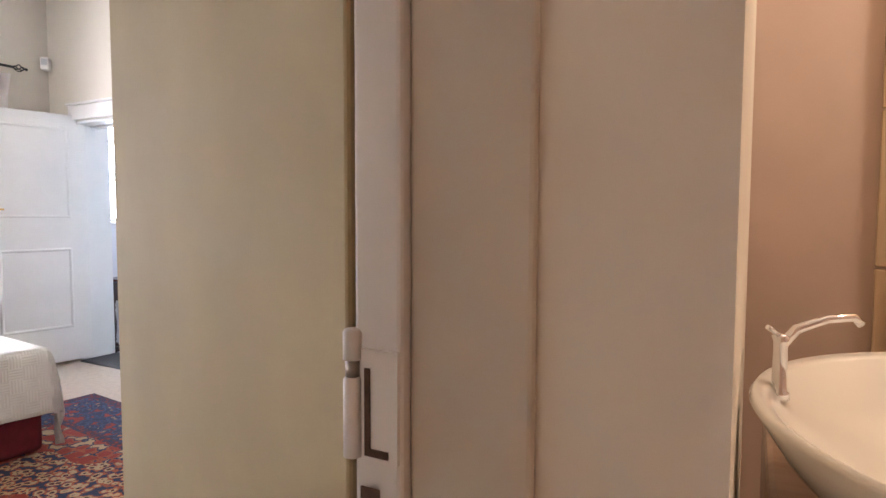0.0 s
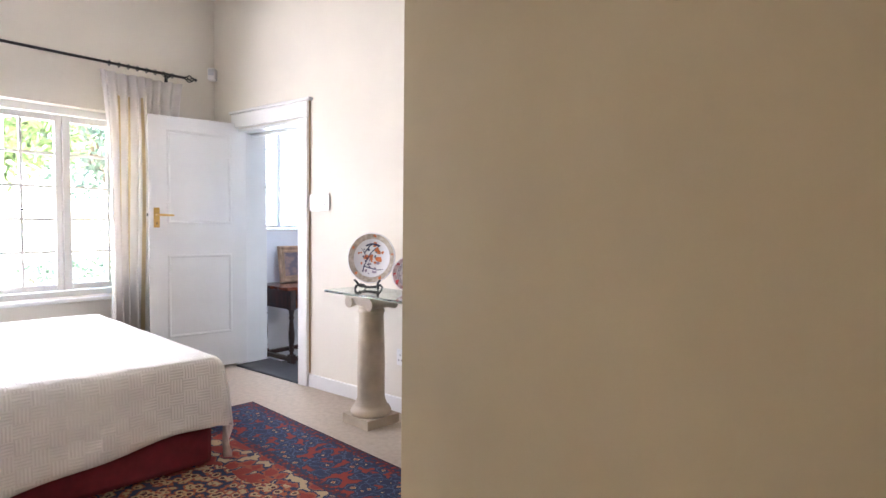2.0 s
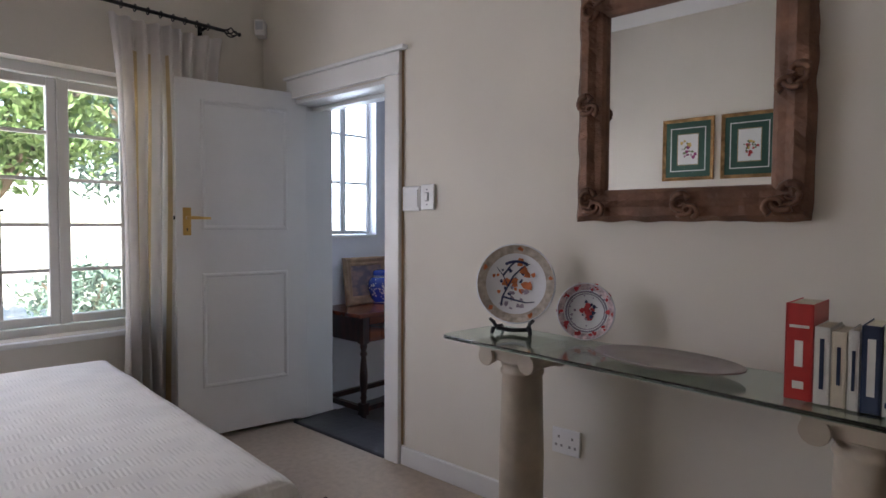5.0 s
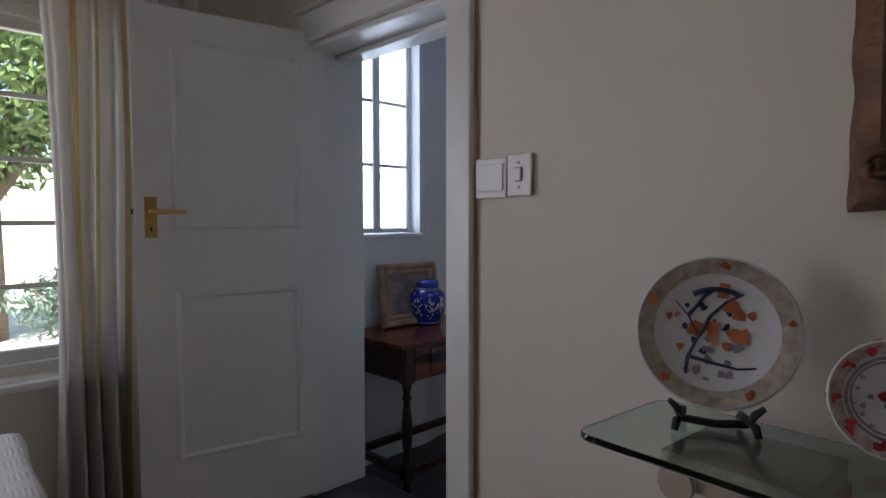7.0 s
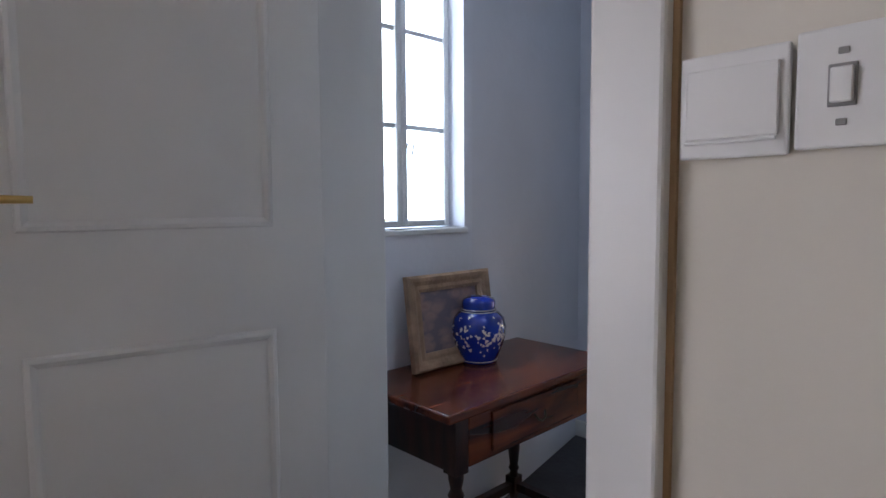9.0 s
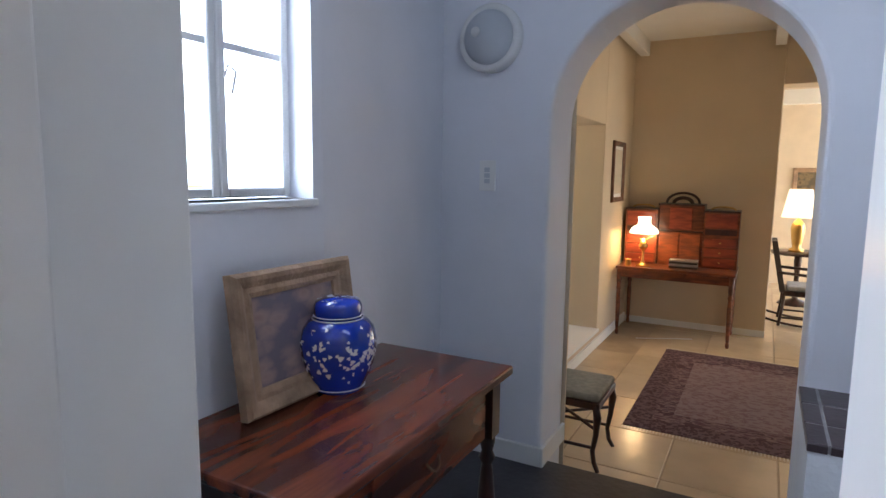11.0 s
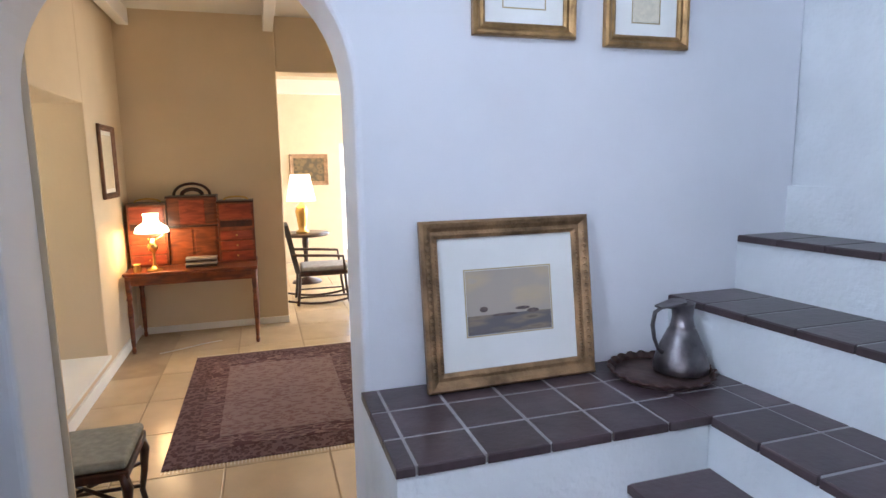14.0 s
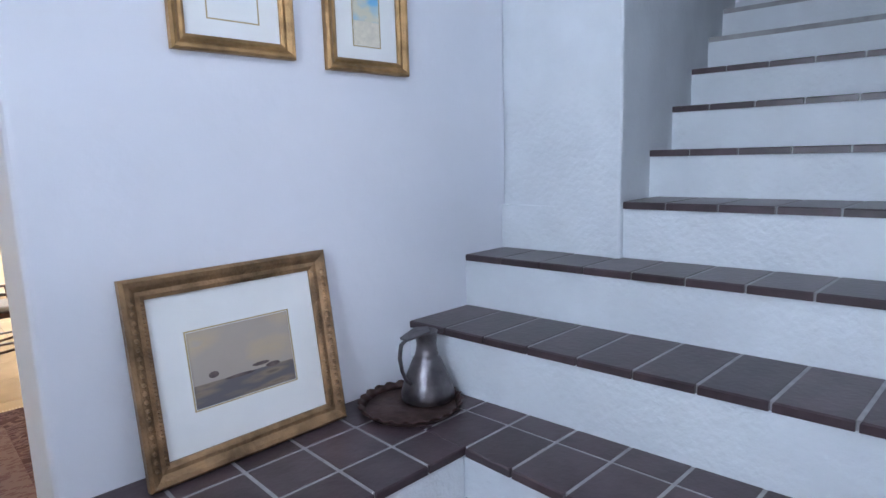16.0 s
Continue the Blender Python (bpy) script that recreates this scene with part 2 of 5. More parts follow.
DARKPRINT = patterned("brown_engraving", [(0.2, (0.06, 0.045, 0.03)), (0.5, (0.25, 0.18, 0.10)), (0.8, (0.12, 0.10, 0.07))], 12, 0.7, "paint", (1, 1, 1), 0)
BEACH = patterned("blue_beach_print", [(0.25, (0.10, 0.36, 0.62)), (0.55, (0.20, 0.52, 0.72)), (0.8, (0.66, 0.62, 0.48))], 8, 0.7, "paint", (1, 1, 2), 0)


# ---- mesh helpers ----
def box(bm, x0, x1, y0, y1, z0, z1, m=None):
    r = bmesh.ops.create_cube(bm, size=1.0)
    for v in r["verts"]:
        v.co = Vector((x0 + (v.co.x + 0.5) * (x1 - x0), y0 + (v.co.y + 0.5) * (y1 - y0), z0 + (v.co.z + 0.5) * (z1 - z0)))
        if m:
            v.co = m @ v.co
    return bm


def lathe(bm, prof, seg=32, m=None, cap=True):
    rings = []
    for r, z in prof:
        rings.append([bm.verts.new(Vector((r * math.cos(2 * math.pi * i / seg), r * math.sin(2 * math.pi * i / seg), z))) for i in range(seg)])
    for a, b in zip(rings, rings[1:]):
        for i in range(seg):
            f = bm.faces.new((a[i], a[(i + 1) % seg], b[(i + 1) % seg], b[i]))
            f.smooth = True
    if cap:
        if prof[0][0] > 1e-4:
            bm.faces.new(rings[0][::-1])
        if prof[-1][0] > 1e-4:
            bm.faces.new(rings[-1])
    if m:
        for ring in rings:
            for v in ring:
                v.co = m @ v.co
    return bm


def tube(bm, pts, rad, seg=10, closed=False):
    pts = [Vector(p) for p in pts]
    rads = rad if isinstance(rad, (list, tuple)) else [rad] * len(pts)
    rings, up = [], Vector((0.13, 0.31, 0.94))
    n = len(pts)
    for i, p in enumerate(pts):
        a = pts[(i - 1) % n] if closed else pts[max(i - 1, 0)]
        b = pts[(i + 1) % n] if closed else pts[min(i + 1, n - 1)]
        d = (b - a).normalized()
        s = d.cross(up).normalized()
        w = s.cross(d).normalized()
        rings.append([bm.verts.new(p + rads[i] * (s * math.cos(2 * math.pi * k / seg) + w * math.sin(2 * math.pi * k / seg))) for k in range(seg)])
    pairs = list(zip(rings, rings[1:])) + ([(rings[-1], rings[0])] if closed else [])
    for a, b in pairs:
        for k in range(seg):
            f = bm.faces.new((a[k], a[(k + 1) % seg], b[(k + 1) % seg], b[k]))
            f.smooth = True
    if not closed:
        bm.faces.new(rings[0][::-1])
        bm.faces.new(rings[-1])
    return bm


def prism(bm, outline, lo, hi, axis="z", m=None):
    """An outline in two coordinates, pushed from lo to hi along an axis."""
    def at(u, v, w):
        return Vector((u, v, w)) if axis == "z" else Vector((u, w, v)) if axis == "y" else Vector((w, u, v))
    a = [bm.verts.new(m @ at(u, v, lo) if m else at(u, v, lo)) for u, v in outline]
    b = [bm.verts.new(m @ at(u, v, hi) if m else at(u, v, hi)) for u, v in outline]
    bm.faces.new(a)
    bm.faces.new(b[::-1])
    for i in range(len(a)):
        j = (i + 1) % len(a)
        bm.faces.new((a[j], a[i], b[i], b[j]))
    bmesh.ops.recalc_face_normals(bm, faces=bm.faces)
    return bm


def ring_frame(bm, w, h, prof, closed=True):
    """A mitred picture frame in the x-z plane; prof: (inset from the outer edge, depth towards -y)."""
    corners = [(-w / 2, 0, 1, 1), (w / 2, 0, -1, 1), (w / 2, h, -1, -1), (-w / 2, h, 1, -1)]
    rings = [[bm.verts.new((x + sx * i, -d, z + sz * i)) for i, d in prof] for x, z, sx, sz in corners]
    k = len(prof)
    for c in range(4):
        a, b = rings[c], rings[(c + 1) % 4]
        for i in range(k if closed else k - 1):
            j = (i + 1) % k
            bm.faces.new((a[i], b[i], b[j], a[j]))
    bmesh.ops.recalc_face_normals(bm, faces=bm.faces)
    return bm


def solid(name, bm, material):
    me = bpy.data.meshes.new(name)
    bm.to_mesh(me)
    bm.free()
    me.materials.append(material)
    return new(name, me)


def part(name, bm, material, parent, label=""):
    ob = solid(name, bm, material)
    ob.parent = parent
    return tagged(ob, label) if label else ob


def thing(name, m, label, category, group="", kind=""):
    ob = new(name)
    ob.matrix_world = m
    ob.empty_display_size = 0.05
    return tagged(ob, label, category, group, kind)


def structure(name, boxes, material, label="", bevel=0.0):
    bm = bmesh.new()
    for b in boxes:
        box(bm, *b)
    ob = solid(name, bm, material)
    if bevel:
        soften(ob, bevel)
    return tagged(ob, label or name.replace("_", " "), name.split("_")[0], kind="structure")


def soften(ob, width, segments=2):
    mod = ob.modifiers.new("bevel", "BEVEL")
    mod.width, mod.segments, mod.limit_method, mod.angle_limit = width, segments, "ANGLE", radians(40)
    return ob


def bb(*args, m=None):
    return box(bmesh.new(), *args, m=m)


# ---- bedroom shell ----
W1, W1B, WX, HF, W2, W2B, FF, FY = 4.115, 4.385, -4.47, -0.155, 6.33, 6.66, -0.52, 11.0
structure("floor_bedroom", [(-4.47, 0.425, 0.6, 4.115, -0.12, 0.0)], CARPET, "beige wall-to-wall carpet")
structure("ceiling_bedroom", [(-4.8, 2.6, 0.3, 4.40, 3.05, 3.15)], CEIL, "plain white painted ceiling")
# wall between bedroom and hall, with a doorway
structure("wall_north", [(-4.75, -4.155, W1, W1B, -0.6, 3.05), (-3.30, 2.6, W1, W1B, -0.6, 3.05), (-4.155, -3.30, W1, W1B, 1.95, 3.05)], CREAM, "cream painted plaster wall with a doorway")
structure("wall_hall_south", [(-4.75, -4.155, W1B, W1B + 0.012, -0.6, 4.0), (-3.30, 2.6, W1B, W1B + 0.012, -0.6, 4.0), (-4.155, -3.30, W1B, W1B + 0.012, 1.95, 4.0)], WHITEWALL, "white plaster skin of the hall")
# west wall with two windows
WY0, WY1, WZ0, WZ1 = 1.52, 3.68, 0.64, 2.0
structure("wall_west", [(-4.75, WX, 0.3, WY0, -0.6, 3.05), (-4.75, WX, WY1, W1, -0.6, 3.05), (-4.75, WX, WY0, WY1, -0.6, WZ0), (-4.75, WX, WY0, WY1, WZ1, 3.05)], CREAM, "cream painted outside wall with a wide window")
structure("wall_south", [(-4.75, 0.425, 0.6, 0.85, -0.3, 3.05)], CREAM, "cream wall behind the bed")
structure("wall_east", [(0.425, 0.70, 1.69, W1, -0.3, 3.05), (0.425, 0.70, 0.3, 0.89, -0.3, 3.05), (0.425, 0.70, 0.89, 1.69, 2.06, 3.05)], CREAM, "thick cream wall with the bathroom doorway")
structure("baseboard_north", [(-3.19, 0.425, 4.097, 4.115, 0.0, 0.095)], PAINT, "white painted skirting board", 0.005)
structure("baseboard_east", [(0.407, 0.425, 1.76, 4.095, 0.0, 0.095)], PAINT, "white painted skirting board", 0.005)
# doorway trim
tr = thing("trim_doorway", pose(0, 0, 0), "white painted door surround", "trim", kind="structure")
for nm, b in (("side_casing", (-3.30, -3.196, 4.085, 4.113, 0.0, 1.95)), ("head_casing", (-4.17, -3.196, 4.085, 4.113, 1.952, 2.064)), ("head_cap", (-4.185, -3.155, 4.07, 4.112, 2.066, 2.086)),
              ("jamb_lining", (-3.302, -3.298, 4.113, 4.398, -0.15, 1.947)), ("jamb_lining", (-4.154, -4.130, 4.113, 4.398, -0.15, 1.947)), ("head_lining", (-4.128, -3.304, 4.113, 4.398, 1.925, 1.948)),
              ("door_stop", (-4.128, -3.304, 4.24, 4.28, 1.90, 1.923))):
    soften(part(nm, bb(*b), PAINT, tr), 0.006)
part("painted_caulk_line", bb(-3.196, -3.188, 4.106, 4.114, 0.1, 2.064), mat("ochre_edge_paint", (0.50, 0.33, 0.18), 0.7), tr)
structure("threshold_slate", [(-4.128, -3.304, 4.09, 4.42, -0.14, 0.012)], SLATE, "dark slate doorstep", 0.012)


def panel_door(name, m, w, h, label, paint, panels, group=""):
    """A leaf hung at its local origin, reaching along +x; the panelled face looks to -y."""
    d = thing(name, m, label, "door", group)
    soften(part("leaf", bb(0, w, 0, 0.04, 0, h), paint, d), 0.004)
    for x0, x1, z0, z1 in panels:
        bm = bmesh.new()
        ring_frame(bm, x1 - x0, z1 - z0, [(0, 0), (0.004, 0.007), (0.012, 0.009), (0.020, 0.004), (0.024, 0)])
        ob = part("panel_moulding", bm, paint, d)
        ob.location = ((x0 + x1) / 2, -0.0005, z0)
    return d


leaf_dir = math.degrees(math.atan2(3.438 - 4.18, -4.246 + 4.097))
door = panel_door("panelled_door", pose(-4.097, 4.18, 0.025, 0, 0, leaf_dir) @ Matrix.Diagonal((1, -1, 1, 1)), 0.746, 1.965, "white two-panel door standing open beside the curtain", PAINT,
                  [(0.125, 0.615, 1.15, 1.86), (0.125, 0.615, 0.27, 0.91)])
HX = 0.69
soften(part("lock_plate", bb(HX - 0.021, HX + 0.021, -0.005, -0.0005, 1.12, 1.27), BRASS, door, "brass lock plate"), 0.002)
bm = bmesh.new()
tube(bm, [(HX, -0.004, 1.215), (HX, -0.045, 1.215), (HX - 0.02, -0.052, 1.215), (HX - 0.11, -0.052, 1.213)], [0.009, 0.008, 0.009, 0.007], 10)
part("lever_handle", bm, BRASS, door, "brass lever handle")
bm = bmesh.new()
lathe(bm, [(0.004, 0), (0.004, 0.003)], 10, Matrix.Translation((HX, -0.0055, 1.155)) @ pose(0, 0, 0, 90))
box(bm, HX - 0.0025, HX + 0.0025, -0.0085, -0.0055, 1.143, 1.155)
part("keyhole", bm, IRON, door)
part("latch", bb(0.7455, 0.752, 0.012, 0.028, 1.205, 1.225), IRON, door)

# bathroom doorway: frame, open leaf, hinge
tr = thing("trim_bathroom_door", pose(0, 0, 0), "grey-white painted bathroom door frame", "trim", kind="structure")
soften(part("hinge_jamb", bb(0.424, 0.469, 1.668, 1.692, 0, 2.06), JAMB, tr), 0.004)
# This lining's colour is darkened for the shade on that face.
soften(part("frame_lining", bb(0.469, 0.572, 1.680, 1.692, 0, 2.06), mat("shaded_frame_paint", (0.56, 0.50, 0.42), 0.5, 0.06), tr), 0.004)
soften(part("frame_lining", bb(0.424, 0.572, 0.888, 0.905, 0, 2.06), JAMB, tr), 0.004)
soften(part("head_lining", bb(0.424, 0.572, 0.905, 1.668, 2.04, 2.062), JAMB, tr), 0.004)
soften(part("casing", bb(0.411, 0.4235, 1.715, 1.76, 0, 2.12), JAMB, tr), 0.004)
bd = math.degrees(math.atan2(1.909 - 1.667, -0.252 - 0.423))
# The leaf carries its shade in the darkened cream colour.
bath_door = panel_door("bathroom_door", pose(0.418, 1.668, 0.02, 0, 0, bd) @ Matrix.Diagonal((1, -1, 1, 1)), 0.712, 2.02, "plain cream door leaf standing open into the bedroom", SHADED_DOORPAINT, [])
hinge = thing("door_hinge", pose(0.424, 1.666, 1.05), "paint-clogged steel butt hinge on the jamb", "hinge")
bm = bmesh.new()
for z0, z1 in ((-0.03, 0.033), (0.05, 0.072)):
    lathe(bm, [(0.001, z0), (0.008, z0), (0.008, z1), (0.006, z1 + 0.003), (0.001, z1 + 0.004)], 14)
part("knuckle", bm, JAMB, hinge)
bm = bmesh.new()
lathe(bm, [(0.006, 0.034), (0.006, 0.049)], 12)
part("pin", bm, mat("bare_worn_steel", (0.30, 0.26, 0.23), 0.5, 0.3, metal=0.5), hinge)
part("leaf_plate", bb(0.010, 0.044, -0.0022, 0.002, -0.03, 0.06), JAMB, hinge)
bm = bmesh.new()
box(bm, 0.014, 0.019, -0.004, -0.0024, -0.02, 0.045)
box(bm, 0.014, 0.036, -0.004, -0.0024, -0.026, -0.02)
box(bm, 0.010, 0.028, -0.004, -0.0024, -0.062, -0.052)
part("screw_slot", bm, mat("rust_brown", (0.10, 0.055, 0.035), 0.7, 0.4, 60), hinge)

# ---- bathroom glimpsed past the jamb ----
PINKWALL = mat("pinkish_bathroom_wall", (0.62, 0.47, 0.39), 0.6, 0.05)
BTILE = mat("bathroom_wall_tile", (0.62, 0.47, 0.31), 0.25, 0.06, piece=0.05)
structure("floor_bathroom", [(0.425, 2.6, 0.3, 4.1, -0.12, -0.002)], FARTILE, "cream tiled bathroom floor")
structure("wall_bathroom_east", [(2.4, 2.6, 0.3, 4.1, 0, 3.05)], PINKWALL, "pinkish bathroom wall")
structure("wall_bathroom_north", [(0.70, 2.4, 2.95, 3.1, 0, 3.05)], PINKWALL, "pinkish bathroom wall")
structure("wall_bathroom_south", [(0.425, 2.6, 0.15, 0.3, 0, 3.05)], PINKWALL, "pinkish bathroom wall")
sh = thing("shower_wall_panel", pose(0, 0, 0), "tan tiled shower wall", "tiled wall", kind="structure")
for i in range(3):
    for j in range(6):
        soften(part("tile", bb(0.96 + i * 0.45, 1.405 + i * 0.45, 2.925, 2.948, 0.02 + j * 0.36, 0.375 + j * 0.36), BTILE, sh), 0.003, 1)
rail = thing("shower_rail", pose(1.02, 2.90, 0.9), "chrome shower riser rail on the wall", "rail")
bm = bmesh.new()
tube(bm, [(0, 0, 0), (0.01, 0, 1.15)], 0.011, 10)
part("rail_tube", bm, CHROME, rail)
for z in (0.05, 0.95, 1.12):
    bm = bmesh.new()
    tube(bm, [(0.005, -0.018, z), (0.005, 0.04, z)], 0.016, 10)
    part("bracket", bm, CHROME, rail)
van = thing("vanity_cabinet", pose(1.115, 2.08, 0), "wooden vanity cabinet under the basin", "cabinet")
soften(part("cabinet_body", bb(-0.38, 0.55, -0.32, 0.42, 0, 0.868), wood("vanity_wood", (0.42, 0.28, 0.2), (0.3, 0.19, 0.13), 0.4, (1, 6, 6)), van), 0.01)
basin = thing("wash_basin", pose(1.055, 2.03, 0.869), "round cream ceramic counter basin", "basin")
bm = bmesh.new()
lathe(bm, [(0.14, 0.0), (0.24, 0.03), (0.31, 0.09), (0.345, 0.145), (0.34, 0.152), (0.325, 0.145), (0.29, 0.09), (0.22, 0.045), (0.03, 0.03), (0.001, 0.03)], 96)
part("bowl", bm, CERAMIC, basin)
tap = thing("basin_tap", pose(0.742, 2.085, 0.998, 0, 0, 71) @ Matrix.Diagonal((0.42, 0.42, 0.42, 1)), "chrome swan-neck basin mixer tap", "tap")
bm = bmesh.new()
lathe(bm, [(0.028, 0), (0.028, 0.02), (0.02, 0.03), (0.018, 0.16), (0.024, 0.18), (0.001, 0.19)], 20)
part("tap_body", bm, CHROME, tap)
bm = bmesh.new()
tube(bm, [(0, 0, 0.15), (0.03, -0.03, 0.20), (0.09, -0.09, 0.23), (0.15, -0.14, 0.235), (0.165, -0.155, 0.215)], [0.014, 0.014, 0.012, 0.012, 0.013], 12)
part("spout", bm, CHROME, tap)
bm = bmesh.new()
tube(bm, [(0, 0, 0.18), (-0.05, 0.02, 0.21)], 0.007, 8)
part("tap_lever", bm, CHROME, tap)

# ---- windows ----
def casement(parent, x, y0, y1, z0, z1, cols, rows, fr=0.045):
    """One sash in the plane x, with glazing bars and panes."""
    bm = bmesh.new()
    for b in ((x - 0.02, x + 0.02, y0, y0 + fr, z0, z1), (x - 0.02, x + 0.02, y1 - fr, y1, z0, z1), (x - 0.02, x + 0.02, y0 + fr, y1 - fr, z0, z0 + fr), (x - 0.02, x + 0.02, y0 + fr, y1 - fr, z1 - fr, z1)):
        box(bm, *b)
    sash = soften(part("sash_frame", bm, PAINT, parent), 0.004, 1)
    dy, dz = (y1 - y0 - 2 * fr) / cols, (z1 - z0 - 2 * fr) / rows
    for i in range(1, cols):
        part("glazing_bar", bb(x - 0.012, x + 0.012, y0 + fr + i * dy - 0.009, y0 + fr + i * dy + 0.009, z0 + fr, z1 - fr), PAINT, parent)
    for j in range(1, rows):
        part("glazing_bar", bb(x - 0.011, x + 0.011, y0 + fr, y1 - fr, z0 + fr + j * dz - 0.009, z0 + fr + j * dz + 0.009), PAINT, parent)
    for i in range(cols):
        for j in range(rows):
            p = part("pane", bb(x - 0.002, x + 0.002, y0 + fr + i * dy + 0.008, y0 + fr + (i + 1) * dy - 0.008, z0 + fr + j * dz + 0.008, z0 + fr + (j + 1) * dz - 0.008), PANE, parent)
            p.visible_shadow = False


win = thing("window_1", pose(0, 0, 0), "white small-paned casement window overlooking the garden", "window", kind="structure")
for b in ((-4.66, -4.57, WY0, WY0 + 0.05, WZ0, WZ1), (-4.66, -4.57, WY1 - 0.06, WY1, WZ0, WZ1), (-4.66, -4.57, WY0 + 0.05, WY1 - 0.06, WZ1 - 0.05, WZ1), (-4.66, -4.57, WY0 + 0.05, WY1 - 0.06, WZ0, WZ0 + 0.04)):
    part("window_frame", bb(*b), PAINT, win)
soften(part("window_sill", bb(-4.56, -4.43, WY0 - 0.03, WY1 + 0.03, WZ0 - 0.03, WZ0 - 0.002), PAINT, win), 0.006)
for y0, y1 in ((1.572, 1.98), (1.99, 2.49), (2.50, 3.00), (3.01, 3.617)):
    casement(win, -4.61, y0, y1, 0.685, 1.945, 2, 5)
for y in (1.985, 2.495, 3.005):
    part("mullion", bb(-4.655, -4.575, y - 0.004, y + 0.004, 0.68, 1.95), PAINT, win)
stay = bmesh.new()
tube(stay, [(-4.575, 2.66, 1.27), (-4.55, 2.66, 1.275), (-4.545, 2.72, 1.26), (-4.545, 2.76, 1.27)], 0.006, 8)
part("window_catch", stay, IRON, win, "dark iron window catch")

# ---- hall ----
structure("floor_hall", [(-4.9, -3.225, 4.41, 6.40, HF - 0.15, HF), (-3.225, 0.8, 4.41, 6.33, HF - 0.15, HF)], SLATE, "dark slate hall floor")
HY0, HY1, HZ0, HZ1 = 4.60, 5.115, 1.13, 2.28
structure("wall_hall_west", [(-4.75, -4.52, W1B + 0.012, HY0, -0.6, 4.0), (-4.75, -4.52, HY1, 5.16, -0.6, 4.0), (-4.75, -4.52, HY0, HY1, -0.6, HZ0), (-4.75, -4.52, HY0, HY1, HZ1, 4.0)], WHITEWALL, "white plaster wall with a tall narrow window")
bm = bmesh.new()
prism(bm, [(-4.52, 5.155), (-4.78, 6.4), (-5.0, 6.4), (-5.0, 5.155)], -0.6, 4.0)
tagged(solid("wall_hall_corner", bm, WHITEWALL), "white plaster wall running to the arch", "wall", kind="structure")
win = thing("window_2", pose(0, 0, 0), "tall narrow white window over the side table", "window", kind="structure")
soften(part("window_sill", bb(-4.66, -4.505, HY0 - 0.01, HY1 + 0.01, HZ0 - 0.022, HZ0), PAINT, win), 0.005)
casement(win, -4.62, 4.605, 4.857, 1.135, 2.27, 1, 3, 0.026)
casement(win, -4.62, 4.859, 5.110, 1.135, 2.27, 1, 3, 0.026)
bm = bmesh.new()
tube(bm, [(-4.595, 4.875, 1.44), (-4.585, 4.88, 1.47), (-4.58, 4.90, 1.455), (-4.585, 4.89, 1.40)], 0.004, 8)
part("window_catch", bm, mat("grey_iron", (0.5, 0.5, 0.5), 0.5), win)

# arch wall: one outline with the round-headed opening cut into it
AX0, AX1, SPR = -4.225, -3.205, 1.44
R = (AX1 - AX0) / 2
arc = [((AX0 + AX1) / 2 - R * math.cos(math.pi * i / 28), SPR + R * math.sin(math.pi * i / 28)) for i in range(29)]
bm = bmesh.new()
prism(bm, [(-5.0, -0.7), (AX0, -0.7)] + arc + [(AX1, -0.7), (-1.362, -0.7), (-1.362, 4.0), (-5.0, 4.0)], W2, W2B, "y")
tagged(soften(solid("wall_arch", bm, WHITEWALL), 0.022, 3), "white plaster wall with a round-headed arch", "wall", kind="structure")
bm = bmesh.new()
prism(bm, [(-1.362, 6.66), (-1.362, 5.757), (2.6, 6.40), (2.6, 6.66)], -0.6, 5.5)
tagged(soften(solid("wall_stair", bm, ROUGHWHITE), 0.012), "white plaster wall rising beside the stairs", "wall", kind="structure")
structure("wall_hall_east", [(2.6, 2.8, 4.1, 6.66, -0.6, 5.5)], WHITEWALL, "white plaster wall at the stair head")
structure("wall_hall_upper", [(-5.0, 2.8, 4.28, 4.40, 4.0, 5.5), (-5.0, -1.362, W2, W2B, 4.0, 5.5), (-5.0, -4.75, 4.4, 6.4, 4.0, 5.5)], WHITEWALL, "white plaster wall above")
structure("ceiling_hall", [(-5.0, 2.8, 4.2, 6.7, 5.5, 5.6)], CEIL, "plain white painted ceiling")
structure("baseboard_hall", [(-4.775, AX0 + 0.002, 6.312, 6.33, HF, HF + 0.095), (AX0 + 0.002, AX0 + 0.02, 6.312, 6.66, HF, HF + 0.095)], PAINT, "white painted skirting board", 0.005)

# ---- ledge and stairs ----
stairs = thing("stairs", pose(0, 0, 0), "whitewashed masonry stairs with brown quarry-tile treads", "stairs", kind="structure")
part("ledge_block", bb(-3.215, -2.232, 5.785, 6.329, HF, 0.402), ROUGHWHITE, stairs, "whitewashed ledge below the tiles")
# each step: height, and the x of its nosing at the two sides y=6.33 and y=4.41
STEPS = [(0.06, -2.80, -2.80), (0.262, -2.52, -2.52), (0.43, -2.232, -2.232), (0.675, -1.972, -1.80), (0.898, -1.645, -1.45), (1.12, -1.40, -1.16)]
STEPS += [(1.12 + 0.197 * k, -1.40 + 0.312 * k, -1.16 + 0.312 * k) for k in range(1, 10)]


def edge_x(step, y):
    return step[1] + (step[2] - step[1]) * (6.33 - y) / 1.92


